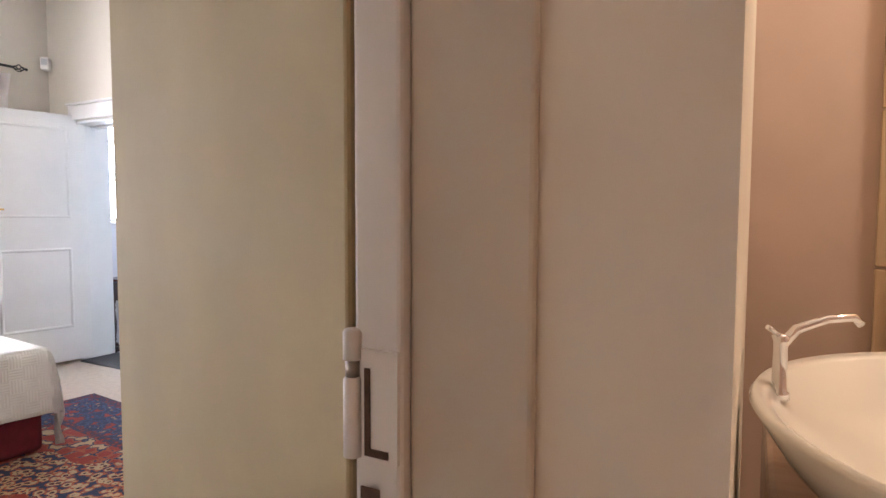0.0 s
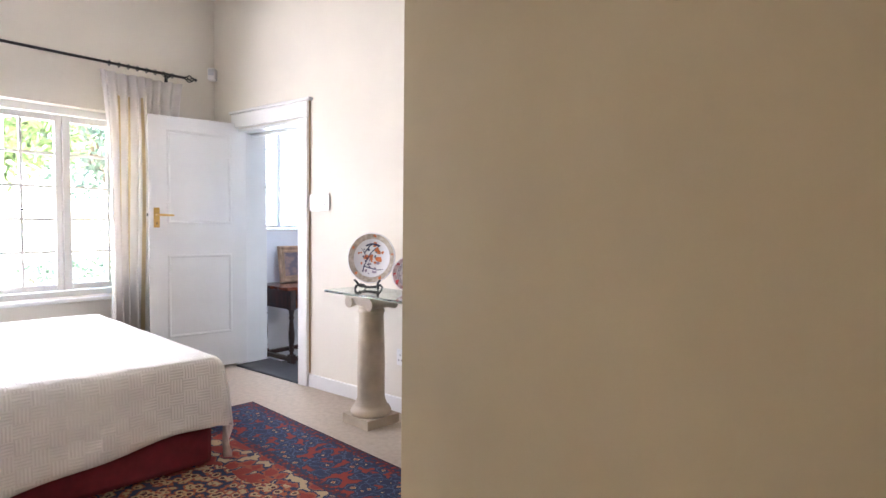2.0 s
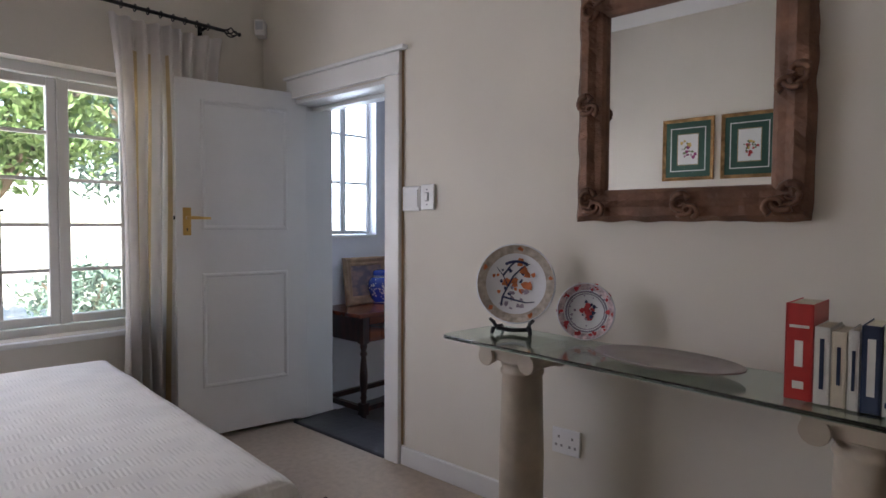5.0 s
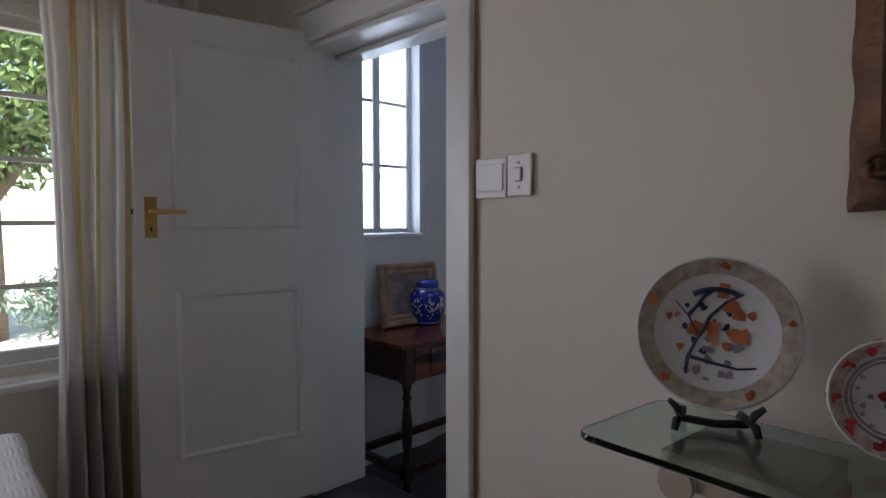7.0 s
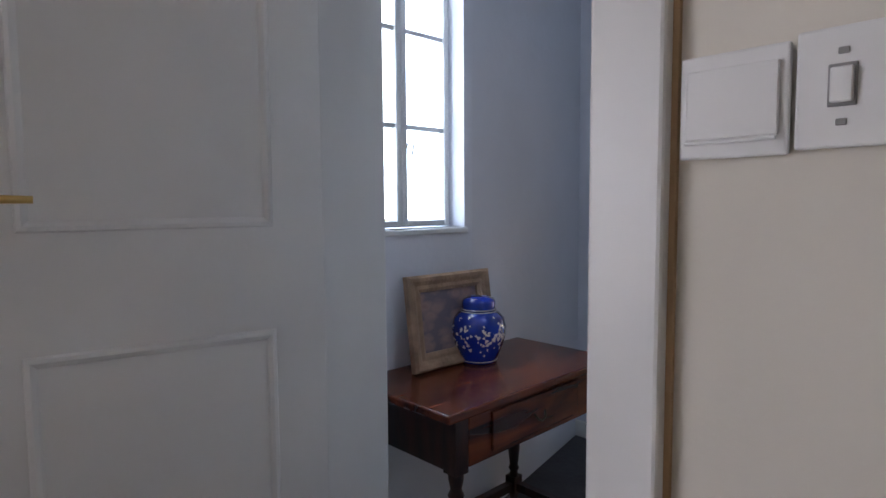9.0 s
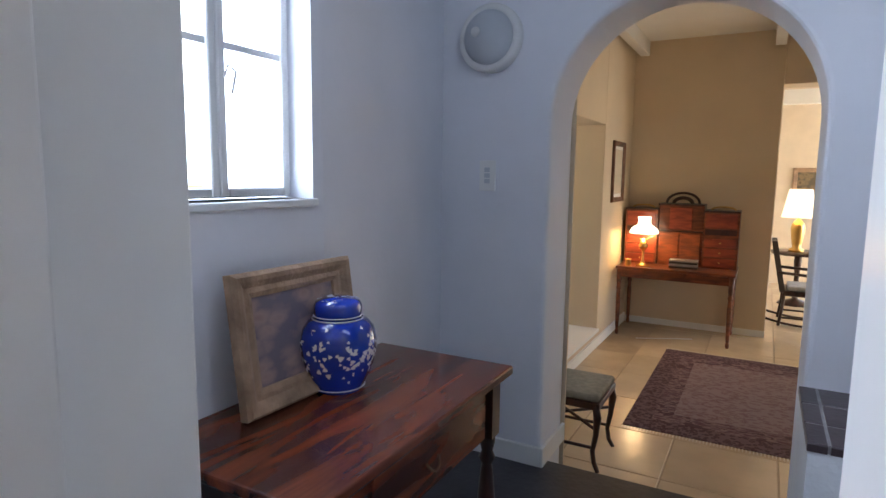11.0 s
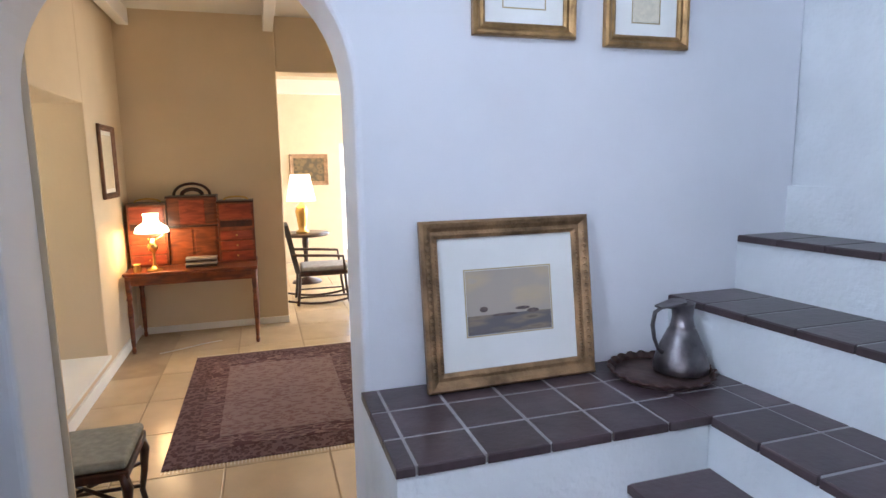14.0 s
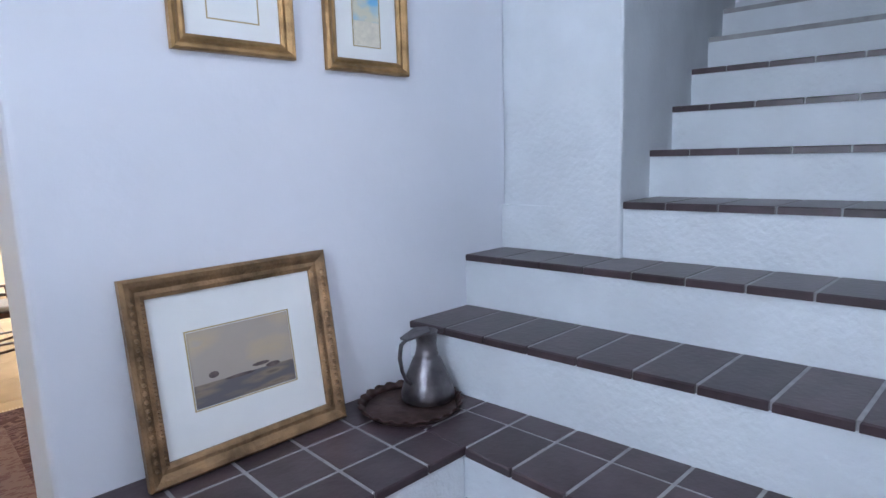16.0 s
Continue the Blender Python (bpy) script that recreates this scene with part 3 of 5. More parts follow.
for i, s in enumerate(STEPS):
    n = STEPS[i + 1] if i + 1 < len(STEPS) else (0, s[1] + 0.6, s[2] + 0.6)
    yb = 5.784 if i < 2 else 6.329 if i < 5 else 6.4
    low = -0.15 if i < 7 else s[0] - 0.45
    bm = bmesh.new()
    prism(bm, [(edge_x(s, 4.413) + 0.004, 4.413), (edge_x(s, yb) + 0.004, yb), (edge_x(n, yb) + 0.03, yb), (edge_x(n, 4.413) + 0.03, 4.413)], low, s[0] - 0.028)
    part("step", bm, ROUGHWHITE, stairs, "brushed whitewashed riser")


def tile_piece(poly, z, parent):
    """A quarry tile with worn top edges on a bed of grout."""
    bm = bmesh.new()
    cx, cy = sum(p[0] for p in poly) / 4, sum(p[1] for p in poly) / 4
    lo = [bm.verts.new((x, y, z - 0.027)) for x, y in poly]
    mid = [bm.verts.new((x, y, z - 0.004)) for x, y in poly]
    top = [bm.verts.new((x + (cx - x) * 0.035, y + (cy - y) * 0.035, z)) for x, y in poly]
    bm.faces.new(top)
    for a, b in ((lo, mid), (mid, top)):
        for k in range(4):
            bm.faces.new((a[k], a[(k + 1) % 4], b[(k + 1) % 4], b[k]))
    bmesh.ops.recalc_face_normals(bm, faces=bm.faces)
    part("tile", bm, TILE, parent)


T = 0.183
part("grout_bed", bb(-3.214, -2.20, 5.787, 6.329, 0.402, 0.4280), GROUT, stairs)
xs = [-3.222, -3.162] + [-3.162 + 0.195 * k for k in range(1, 5)] + [-2.232]
xs = [x for x in xs if x <= -2.225]
for a, b in zip(xs, xs[1:]):
    for y0, y1 in ((5.775, 5.948), (5.948, 6.140), (6.140, 6.33)):
        if b - a > 0.02:
            tile_piece([(a + 0.004, y0 + 0.004), (b - 0.004, y0 + 0.004), (b - 0.004, y1 - 0.004), (a + 0.004, y1 - 0.004)], 0.43, stairs)
for i, s in enumerate(STEPS):
    n = STEPS[i + 1] if i + 1 < len(STEPS) else (0, s[1] + 0.6, s[2] + 0.6)
    top_y = 5.78 if i < 2 else 6.325 if i < 5 else None
    y = top_y if top_y else 5.757 + 0.162 * (s[1] + 0.2 + 1.362)
    bm = bmesh.new()
    y_hi = y
    prism(bm, [(edge_x(s, 4.42) + 0.008, 4.42), (edge_x(s, y_hi) + 0.008, y_hi), (edge_x(n, y_hi) + 0.01, y_hi), (edge_x(n, 4.42) + 0.01, 4.42)], s[0] - 0.028, s[0] - 0.002)
    part("grout_bed", bm, GROUT, stairs)
    while y > 4.5 and i < 9:
        y0, y1 = max(y - T, 4.42) + 0.004, y - 0.004
        deep = edge_x(n, y) - edge_x(s, y)
        cuts = [0, 1] if i != 2 else [0, 0.66, 1]
        for c0, c1 in zip(cuts, cuts[1:]):
            def px(yy, c):
                return edge_x(s, yy) - 0.008 + (edge_x(n, yy) + 0.016 - edge_x(s, yy)) * c
            tile_piece([(px(y0, c0) + 0.003, y0), (px(y1, c0) + 0.003, y1), (px(y1, c1) - 0.003, y1), (px(y0, c1) - 0.003, y0)][::-1], s[0], stairs)
        y -= T

# ---- study beyond the arch ----
far = thing("floor_study", pose(0, 0, 0), "large cream glazed floor tiles", "floor", kind="structure")
part("grout_bed", bb(-7.0, 3.0, 6.3, 15.2, FF - 0.1, FF - 0.004), FARGROUT, far)
for i in range(7):
    for j in range(14):
        x0, y0 = -5.60 + i * 0.6, 6.61 + j * 0.6
        if x0 > -4.9 or y0 < 9.5:
            soften(part("tile", bb(x0 + 0.004, x0 + 0.596, y0 + 0.004, y0 + 0.596, FF - 0.02, FF + (i * 7 + j * 3) % 3 * 0.0005), FARTILE, far), 0.003, 1)
structure("step_arch", [(-4.9, -3.0, 6.40, 6.70, FF, -0.34)], SLATE, "slate step down under the arch", 0.008)
structure("wall_study_west", [(-5.15, -4.80, 6.66, 7.3, -0.6, 3.2), (-5.15, -4.80, 9.70, FY, -0.6, 3.2), (-5.15, -4.80, 7.3, 9.70, 1.71, 3.2), (-5.15, -4.80, 7.3, 9.70, -0.6, -0.36)], TAN, "cream-tan wall with a side doorway", 0.01)
structure("floor_side_room", [(-7.0, -5.15, 6.6, 11.2, -0.5, -0.365)], FARTILE, "cream tiled floor of a side room")
# West opening is made up, out of view, to hold the fill lamp.
structure("wall_side_room", [(-7.2, -7.0, 6.6, 7.9, -0.6, 3.2), (-7.2, -7.0, 9.3, 11.2, -0.6, 3.2), (-7.2, -7.0, 7.9, 9.3, -0.6, 0.4), (-7.2, -7.0, 7.9, 9.3, 1.8, 3.2), (-7.0, -5.15, 10.8, 11.0, -0.6, 3.2), (-7.0, -5.15, 6.4, 6.6, -0.6, 3.2)], mat("ochre_wall", (0.62, 0.45, 0.18), 0.8), "ochre side room wall with an added unseen window opening")
structure("wall_study_far", [(-5.15, -3.29, FY, FY + 0.3, -0.6, 3.2), (-1.2, 3.0, FY, FY + 0.3, -0.6, 3.2), (-3.29, -1.2, FY, FY + 0.3, 2.18, 3.2)], TAN, "cream-tan wall with a wide opening", 0.012)
# The opening here is assumed, added to let light into the study.
structure("wall_study_east", [(-1.2, -1.0, 6.66, 8.6, -0.6, 3.2), (-1.2, -1.0, 9.4, FY, -0.6, 3.2), (-1.2, -1.0, 8.6, 9.4, -0.6, 0.4), (-1.2, -1.0, 8.6, 9.4, 1.5, 3.2)], TAN, "cream-tan wall with an added unseen window opening")
structure("wall_study_south", [(-3.0, -1.0, W2B, W2B + 0.01, -0.6, 3.2), (-5.15, -4.21, W2B, W2B + 0.01, -0.6, 3.2)], TAN, "tan side of the arch wall")
structure("baseboard_study", [(-4.80, -4.782, 7.3, FY, FF, FF + 0.10), (-4.782, -3.29, FY - 0.018, FY, FF, FF + 0.07), (-5.15, -4.775, 7.3, 9.70, -0.358, -0.33)], CEIL, "cream painted skirting")
structure("ceiling_study", [(-7.2, 3.0, W2B, 15.3, 2.74, 2.85)], CEIL, "white boarded ceiling")
for x in (-4.70, -3.35, -2.0):
    structure("beam_ceiling", [(x - 0.05, x + 0.05, W2B + 0.02, FY - 0.01, 2.58, 2.738)], CEIL, "white painted ceiling beam", 0.006)
SUNW = mat("pale_sunroom_wall", (0.78, 0.66, 0.52), 0.75, 0.04)
structure("wall_sunroom_far", [(-5.2, -2.15, 15.0, 15.2, -0.6, 2.74), (-2.15, 3.0, 15.0, 15.2, 1.57, 2.74), (-0.9, 3.0, 15.0, 15.2, -0.6, 1.57)], SUNW, "pale sunlit wall with a glazed door")
structure("wall_sunroom_west", [(-5.2, -5.0, 11.3, 15.0, -0.6, 2.74)], SUNW, "pale sunlit wall")
structure("trim_sunroom_beam", [(-3.25, -1.2, 13.9, 14.1, 2.3, 2.5)], CEIL, "white painted cross beam")
dw = thing("door_2", pose(0, 0, 0), "bright white glazed garden door", "door", kind="structure")
for b in ((-2.15, -2.09, 15.02, 15.1, FF, 1.57), (-1.52, -1.46, 15.02, 15.1, FF, 1.57), (-2.09, -1.52, 15.02, 15.1, 1.50, 1.57), (-2.09, -1.52, 15.02, 15.1, FF, FF + 0.2), (-2.09, -1.52, 15.03, 15.09, 0.3, 0.36)):
    part("door_frame", bb(*b), PAINT, dw)


# ---- furniture of the bedroom ----
BEDM = pose(-3.395, 1.95, 0, 0, 0, -4.8) @ Matrix.Diagonal((0.96, 1, 1, 1))
bed = thing("double_bed", BEDM, "low double bed with white coverlet and maroon valance", "bed")
soften(part("bed_base", bb(-0.93, 0.93, -1.06, 1.04, 0.02, 0.31), MAROON, bed, "maroon cloth-covered base"), 0.03)
soften(part("mattress", bb(-0.935, 0.935, -1.06, 1.05, 0.312, 0.525), COVER, bed), 0.05, 3)
cover = thing("bed_coverlet", BEDM, "white woven waffle coverlet hanging over the bed edge", "bedspread")
bm = bmesh.new()
NX, NY = 76, 70
grid = []
for i in range(NX + 1):
    row = []
    for j in range(NY + 1):
        u, v = -1.30 + 2.60 * i / NX, -1.0 + 2.41 * j / NY
        ex, ey = max(0, abs(u) - 0.93), max(0, v - 1.04)
        x, y, z = u, v, 0.548
        over = math.hypot(ex, ey)
        if ex > 0 or ey > 0:
            ex *= 1 + 0.40 * max(0.0, min(1.0, (0.85 - v) / 1.1))
            drop = max(ex, ey) + 0.55 * min(ex, ey)
            x = math.copysign(min(abs(u), 0.93), u) if ex else u
            y = min(v, 1.04)
            k = min(1, over / 0.05)
            flare = 0.028 * k + 0.022 * drop / 0.3 + 0.014 * math.sin(13 * (v if ex > ey else u) + 0.7) * min(1, drop / 0.2)
            if ex >= ey:
                x += math.copysign(flare, u)
            if ey >= ex or ey > 0.02:
                y += flare
            z = 0.548 - max(0, drop - 0.02) * 0.93
        z += 0.004 * noise.noise(Vector((u * 3, v * 3, 0)))
        row.append(bm.verts.new((x, y, z)))
    grid.append(row)
for i in range(NX):
    for j in range(NY):
        f = bm.faces.new((grid[i][j], grid[i + 1][j], grid[i + 1][j + 1], grid[i][j + 1]))
        f.smooth = True
cl = part("cloth", bm, COVER, cover)
md = cl.modifiers.new("thick", "SOLIDIFY")
md.thickness = 0.008
t = COVER.node_tree
chk, cco, cbp = t.nodes.new("ShaderNodeTexChecker"), t.nodes.new("ShaderNodeTexCoord"), t.nodes.new("ShaderNodeBump")
wv = t.nodes.new("ShaderNodeTexWave")
wv.inputs["Scale"].default_value, wv.inputs["Distortion"].default_value = 24, 1.2
wv.bands_direction = "Z"
wv2 = t.nodes.new("ShaderNodeTexWave")
wv2.inputs["Scale"].default_value, wv2.inputs["Distortion"].default_value = 24, 1.2
wv2.bands_direction = "Y"
chk.inputs["Scale"].default_value = 17
wmx = t.nodes.new("ShaderNodeMix")
t.links.new(cco.outputs["Object"], chk.inputs["Vector"])
t.links.new(cco.outputs["Object"], wv.inputs["Vector"])
t.links.new(cco.outputs["Object"], wv2.inputs["Vector"])
t.links.new(chk.outputs["Fac"], wmx.inputs[0])
t.links.new(wv.outputs["Fac"], wmx.inputs[2])
t.links.new(wv2.outputs["Fac"], wmx.inputs[3])
cbp.inputs["Strength"].default_value, cbp.inputs["Distance"].default_value = 0.3, 0.006
t.links.new(wmx.outputs[0], cbp.inputs["Height"])
t.links.new(cbp.outputs["Normal"], t.nodes["Principled BSDF"].inputs["Normal"])

# rug, laid slightly askew
rug = thing("persian_rug", pose(-1.95, 2.52, 0.0, 0, 0, -5.5), "blue and red patterned persian rug under the bed", "rug")
layers = [("rug_edge", 1.32, 0.98, 0.006, mat("dark_rug_selvedge", (0.05, 0.02, 0.03), 0.95)), ("outer_band", 1.30, 0.965, 0.008, RUGBAND), ("blue_border", 1.24, 0.91, 0.0095, RUGBLUE), ("inner_band", 0.93, 0.62, 0.011, RUGBAND), ("red_field", 0.88, 0.57, 0.0125, RUGRED)]
for nm, hx, hy, z, m in layers:
    part(nm, bb(-hx, hx, -hy, hy, 0.0005, z), m, rug)
bm = bmesh.new()
prism(bm, [(0.62 * math.cos(a) * (1 + 0.12 * math.cos(8 * a)), 0.44 * math.sin(a) * (1 + 0.12 * math.cos(8 * a))) for a in [2 * math.pi * k / 64 for k in range(64)]], 0.0126, 0.014)
part("medallion", bm, RUGSPOT, rug, "ivory spotted medallion")
bm = bmesh.new()
prism(bm, [(0.13 * math.cos(2 * math.pi * k / 24), 0.10 * math.sin(2 * math.pi * k / 24)) for k in range(24)], 0.0141, 0.0152)
part("medallion_centre", bm, RUGRED, rug)

# curtain on an iron rod
rod = thing("curtain_rod", pose(-4.37, 2.4, 2.335), "black iron curtain rod with twisted cage finial", "curtain rod")
bm = bmesh.new()
tube(bm, [(0, -1.5, 0), (0, 1.40, 0)], 0.010, 10)
part("pole", bm, IRON, rod)
for k in range(4):
    bm = bmesh.new()
    tube(bm, [(0.026 * math.sin(math.pi * s / 8) * math.cos(k * math.pi / 2 + s * 0.35), 1.40 + 0.085 * s / 8, 0.026 * math.sin(math.pi * s / 8) * math.sin(k * math.pi / 2 + s * 0.35)) for s in range(9)], 0.0042, 6)
    part("finial_wire", bm, IRON, rod)
bm = bmesh.new()
bmesh.ops.create_uvsphere(bm, u_segments=10, v_segments=8, radius=0.012, matrix=Matrix.Translation((0, 1.495, 0)))
part("finial_tip", bm, IRON, rod)
for y in (-1.3, 0.17, 1.30):
    bm = bmesh.new()
    tube(bm, [(0, y, 0), (-0.05, y, -0.005), (-0.098, y, -0.01)], 0.008, 8)
    box(bm, -0.099, -0.092, y - 0.012, y + 0.012, -0.05, 0.03)
    part("bracket", bm, IRON, rod)
cur = thing("curtain", pose(-4.37, 3.475, 0.06), "cream floor-length curtain gathered beside the window", "curtain")
bm = bmesh.new()
cols, rows_ = 120, 14
g = []
for i in range(cols + 1):
    s = i / cols
    col = []
    for j in range(rows_ + 1):
        h = j / rows_
        spread = 0.245 + 0.03 * (1 - h) ** 2 + 0.05 * h ** 7
        depth = 0.030 + 0.030 * (1 - h)
        y = (s - 0.5) * 2 * spread + 0.01 * math.sin(5 * h + 9 * s)
        if h > 0.9:
            depth *= 0.75
        x = depth * math.sin(2 * math.pi * 8.5 * s + 0.5 * math.sin(3 * h)) + 0.015 * math.sin(2 * math.pi * 2.2 * s + 1.0)
        col.append(bm.verts.new((x, y, 2.215 * h)))
    g.append(col)
for i in range(cols):
    for j in range(rows_):
        f = bm.faces.new((g[i][j], g[i + 1][j], g[i + 1][j + 1], g[i][j + 1]))
        f.smooth = True
        s = i / cols
        f.material_index = 1 if (0.16 < s < 0.21 or 0.31 < s < 0.33 or 0.45 < s < 0.47) and j < 13 else 0
for m in (CURTAIN, LINING):
    nt = m.node_tree
    tl, ms = nt.nodes.new("ShaderNodeBsdfTranslucent"), nt.nodes.new("ShaderNodeMixShader")
    tl.inputs["Color"].default_value = (0.95, 0.93, 0.94, 1) if m is CURTAIN else (0.76, 0.64, 0.42, 1)
    ms.inputs[0].default_value = 0.55
    nt.links.new(nt.nodes["Principled BSDF"].outputs[0], ms.inputs[1])
    nt.links.new(tl.outputs[0], ms.inputs[2])
    nt.links.new(ms.outputs[0], nt.nodes["Material Output"].inputs["Surface"])
ob = part("cloth", bm, CURTAIN, cur)
ob.data.materials.append(LINING)
md = ob.modifiers.new("thick", "SOLIDIFY")
md.thickness = 0.006
for k in range(8):
    bm = bmesh.new()
    y = -0.235 + k * 0.066
    tube(bm, [(0.018 * math.cos(a), y, 2.272 + 0.018 * math.sin(a)) for a in [2 * math.pi * q / 14 for q in range(14)]], 0.003, 6, True)
    part("curtain_ring", bm, IRON, cur)

# alarm sensor, switches, socket
sen = thing("alarm_sensor", pose(-4.42, 4.07, 2.37, 0, 0, 45), "small white alarm sensor in the corner", "sensor")
soften(part("sensor_body", bb(-0.03, 0.03, -0.045, 0.04, 0, 0.10), PLASTIC, sen), 0.01, 3)
soften(part("sensor_lens", bb(-0.022, 0.022, -0.049, -0.044, 0.035, 0.085), FROST, sen), 0.004)


def plate(name, x, z, w, h, y, label, bits):
    s = thing(name, pose(x, y, z), label, "switch" if "switch" in name else "socket")
    soften(part("cover_plate", bb(-w / 2, w / 2, -0.010, 0, 0, h), PLASTIC, s), 0.003)
    for nm, b, m in bits:
        soften(part(nm, bb(*b), m, s), 0.0015, 1)
    return s


plate("light_switch", -3.122, 1.276, 0.118, 0.12, 4.108, "square white blank switch plate beside the door", [("rocker", (-0.05, 0.05, -0.016, -0.0102, 0.022, 0.102), PLASTIC), ("lip", (-0.05, 0.05, -0.020, -0.0162, 0.016, 0.021), PLASTIC)])
plate("light_switch", -3.015, 1.280, 0.085, 0.122, 4.108, "narrow white light switch plate", [("toggle", (-0.010, 0.010, -0.018, -0.0102, 0.045, 0.08), PLASTIC), ("toggle_frame", (-0.013, 0.013, -0.0125, -0.0101, 0.041, 0.084), GREYPLASTIC), ("screw", (-0.005, 0.005, -0.012, -0.0101, 0.093, 0.100), GREYPLASTIC), ("screw", (-0.005, 0.005, -0.012, -0.0101, 0.022, 0.029), GREYPLASTIC)])
plate("wall_socket", -2.254, 0.302, 0.122, 0.102, 4.108, "white three-pin double wall socket", [("pin_hole", (x - 0.005, x + 0.005, -0.0106, -0.0101, z, z + 0.011), GREYPLASTIC) for x, z in ((-0.03, 0.062), (-0.042, 0.028), (-0.018, 0.028), (0.03, 0.062), (0.018, 0.028), (0.042, 0.028))])
plate("light_switch", -4.520, 1.131, 0.08, 0.14, 6.327, "white triple light switch on the hall wall", [("rocker", (-0.014, 0.014, -0.014, -0.0102, 0.035 + 0.026 * k, 0.056 + 0.026 * k), FROST) for k in range(3)])
blk = thing("bulkhead_lamp", pose(-4.515, 6.329, 1.815, 90), "round white bulkhead wall lamp, unlit", "lamp")
bm = bmesh.new()
lathe(bm, [(0.152, 0), (0.152, 0.025), (0.142, 0.042), (0.126, 0.048), (0.120, 0.046)], 40, cap=False)
part("lamp_ring", bm, PLASTIC, blk)
bm = bmesh.new()
lathe(bm, [(0.122, 0.040), (0.112, 0.058), (0.085, 0.074), (0.04, 0.083), (0.001, 0.085)], 40, cap=False)
part("glass_bowl", bm, FROST, blk)
bm = bmesh.new()
lathe(bm, [(0.024, 0.078), (0.022, 0.092), (0.001, 0.094)], 16, Matrix.Translation((-0.045, 0.02, -0.006)))
part("knob", bm, PLASTIC, blk)

# ---- mirror in a carved frame ----
mir = thing("wall_mirror", pose(-1.824, 4.112, 1.226), "large wall mirror in a carved bronzed frame", "mirror")
MW, MH = 0.776, 0.862
bm = bmesh.new()
ring_frame(bm, MW, MH, [(0.006, 0), (0.0, 0.02), (0.02, 0.045), (0.05, 0.050), (0.075, 0.034), (0.098, 0.030), (0.112, 0.022), (0.116, 0.008), (0.116, 0)])
bmesh.ops.subdivide_edges(bm, edges=[e for e in bm.edges if e.calc_length() > 0.3], cuts=36, use_grid_fill=True)
for v in bm.verts:
    n = noise.noise(Vector((v.co.x * 26, 0, v.co.z * 26)))
    edge = min(v.co.x + MW / 2, MW / 2 - v.co.x, v.co.z, MH - v.co.z)
    if v.co.y < -0.015 and edge < 0.09:
        v.co.y -= 0.007 * n
    if edge < 0.02:
        out = Vector((v.co.x, 0, v.co.z - MH / 2)).normalized()
        v.co += out * 0.008 * noise.noise(Vector((v.co.x * 14, 3, v.co.z * 14)))
part("carved_frame", bm, DULLGILT, mir)


def scroll(cx, cz, sx, sz, size):
    """A leafy scroll ornament of a few curled tubes."""
    bm = bmesh.new()
    for k in range(5):
        pts, rad = [], []
        for q in range(13):
            a = q * 0.42 + k * 1.3
            r = size * (1 - q / 15) * 0.8
            pts.append((cx + sx * (0.22 * size * k + r * math.cos(a)), -0.048 - 0.004 * k, cz + sz * (0.22 * size * (4 - k) + r * math.sin(a) * 0.8)))
            rad.append(0.011 * (1 - q / 16))
        tube(bm, pts, rad, 7)
    return bm


for sx in (-1, 1):
    for z, sz in ((0.05, 1), (MH - 0.05, -1)):
        part("corner_scroll", scroll(sx * (MW / 2 - 0.045), z, -sx, sz, 0.05), DULLGILT, mir)
    part("side_scroll", scroll(sx * (MW / 2 - 0.03), MH / 2 - 0.02, -sx, 1, 0.042), DULLGILT, mir)
for z, sz in ((0.035, 1), (MH - 0.03, -1)):
    part("middle_scroll", scroll(0, z, 1, sz, 0.045), DULLGILT, mir)
part("mirror_glass", bb(-MW / 2 + 0.112, MW / 2 - 0.112, -0.0075, -0.003, 0.112, MH - 0.112), MIRROR, mir)

# ---- glass table on two stone columns, slightly askew ----
TA = -5.5
tab = thing("glass_console_table", pose(-2.565, 3.725, 0, 0, 0, TA), "glass-topped console table on two stone columns", "table")
bm = bmesh.new()
out = []
for cx, cy, a0 in ((1.605, 0.04, -90), (1.605, 0.30, 0), (0.008, 0.30, 90), (0.008, 0.04, 180)):
    out += [(cx + 0.04 * math.cos(radians(a0 + 15 * k)), cy + 0.04 * math.sin(radians(a0 + 15 * k))) for k in range(7)]
prism(bm, out, 0.776, 0.790)
soften(part("glass_top", bm, TABLEGLASS, tab, "thick greenish glass top"), 0.004)
for cx in (0.245, 1.31):
    m = Matrix.Translation((cx, 0.165, 0))
    bm = bmesh.new()
    box(bm, -0.12, 0.12, -0.12, 0.12, 0, 0.055, m=m)
    part("plinth", bm, STONE, tab)
    bm = bmesh.new()
    lathe(bm, [(0.118, 0.055), (0.122, 0.075), (0.112, 0.098), (0.098, 0.102), (0.095, 0.118), (0.088, 0.135), (0.082, 0.16), (0.083, 0.35), (0.074, 0.66), (0.080, 0.668), (0.080, 0.68), (0.074, 0.686), (0.078, 0.705), (0.09, 0.715)], 36, m)
    part("shaft", bm, STONE, tab)
    bm = bmesh.new()
    box(bm, -0.12, 0.12, -0.105, 0.105, 0.752, 0.7755, m=m)
    box(bm, -0.11, 0.11, -0.085, 0.085, 0.716, 0.752, m=m)
    part("capital", bm, STONE, tab)
    for sx in (-1, 1):
        bm = bmesh.new()
        lathe(bm, [(0.034, -0.10), (0.036, -0.095), (0.026, -0.05), (0.026, 0.05), (0.036, 0.095), (0.034, 0.10)], 20, m @ Matrix.Translation((sx * 0.095, 0, 0.726)) @ pose(0, 0, 0, 90))
        part("volute", bm, STONE, tab)
TM = pose(-2.565, 3.725, 0.7905, 0, 0, TA)


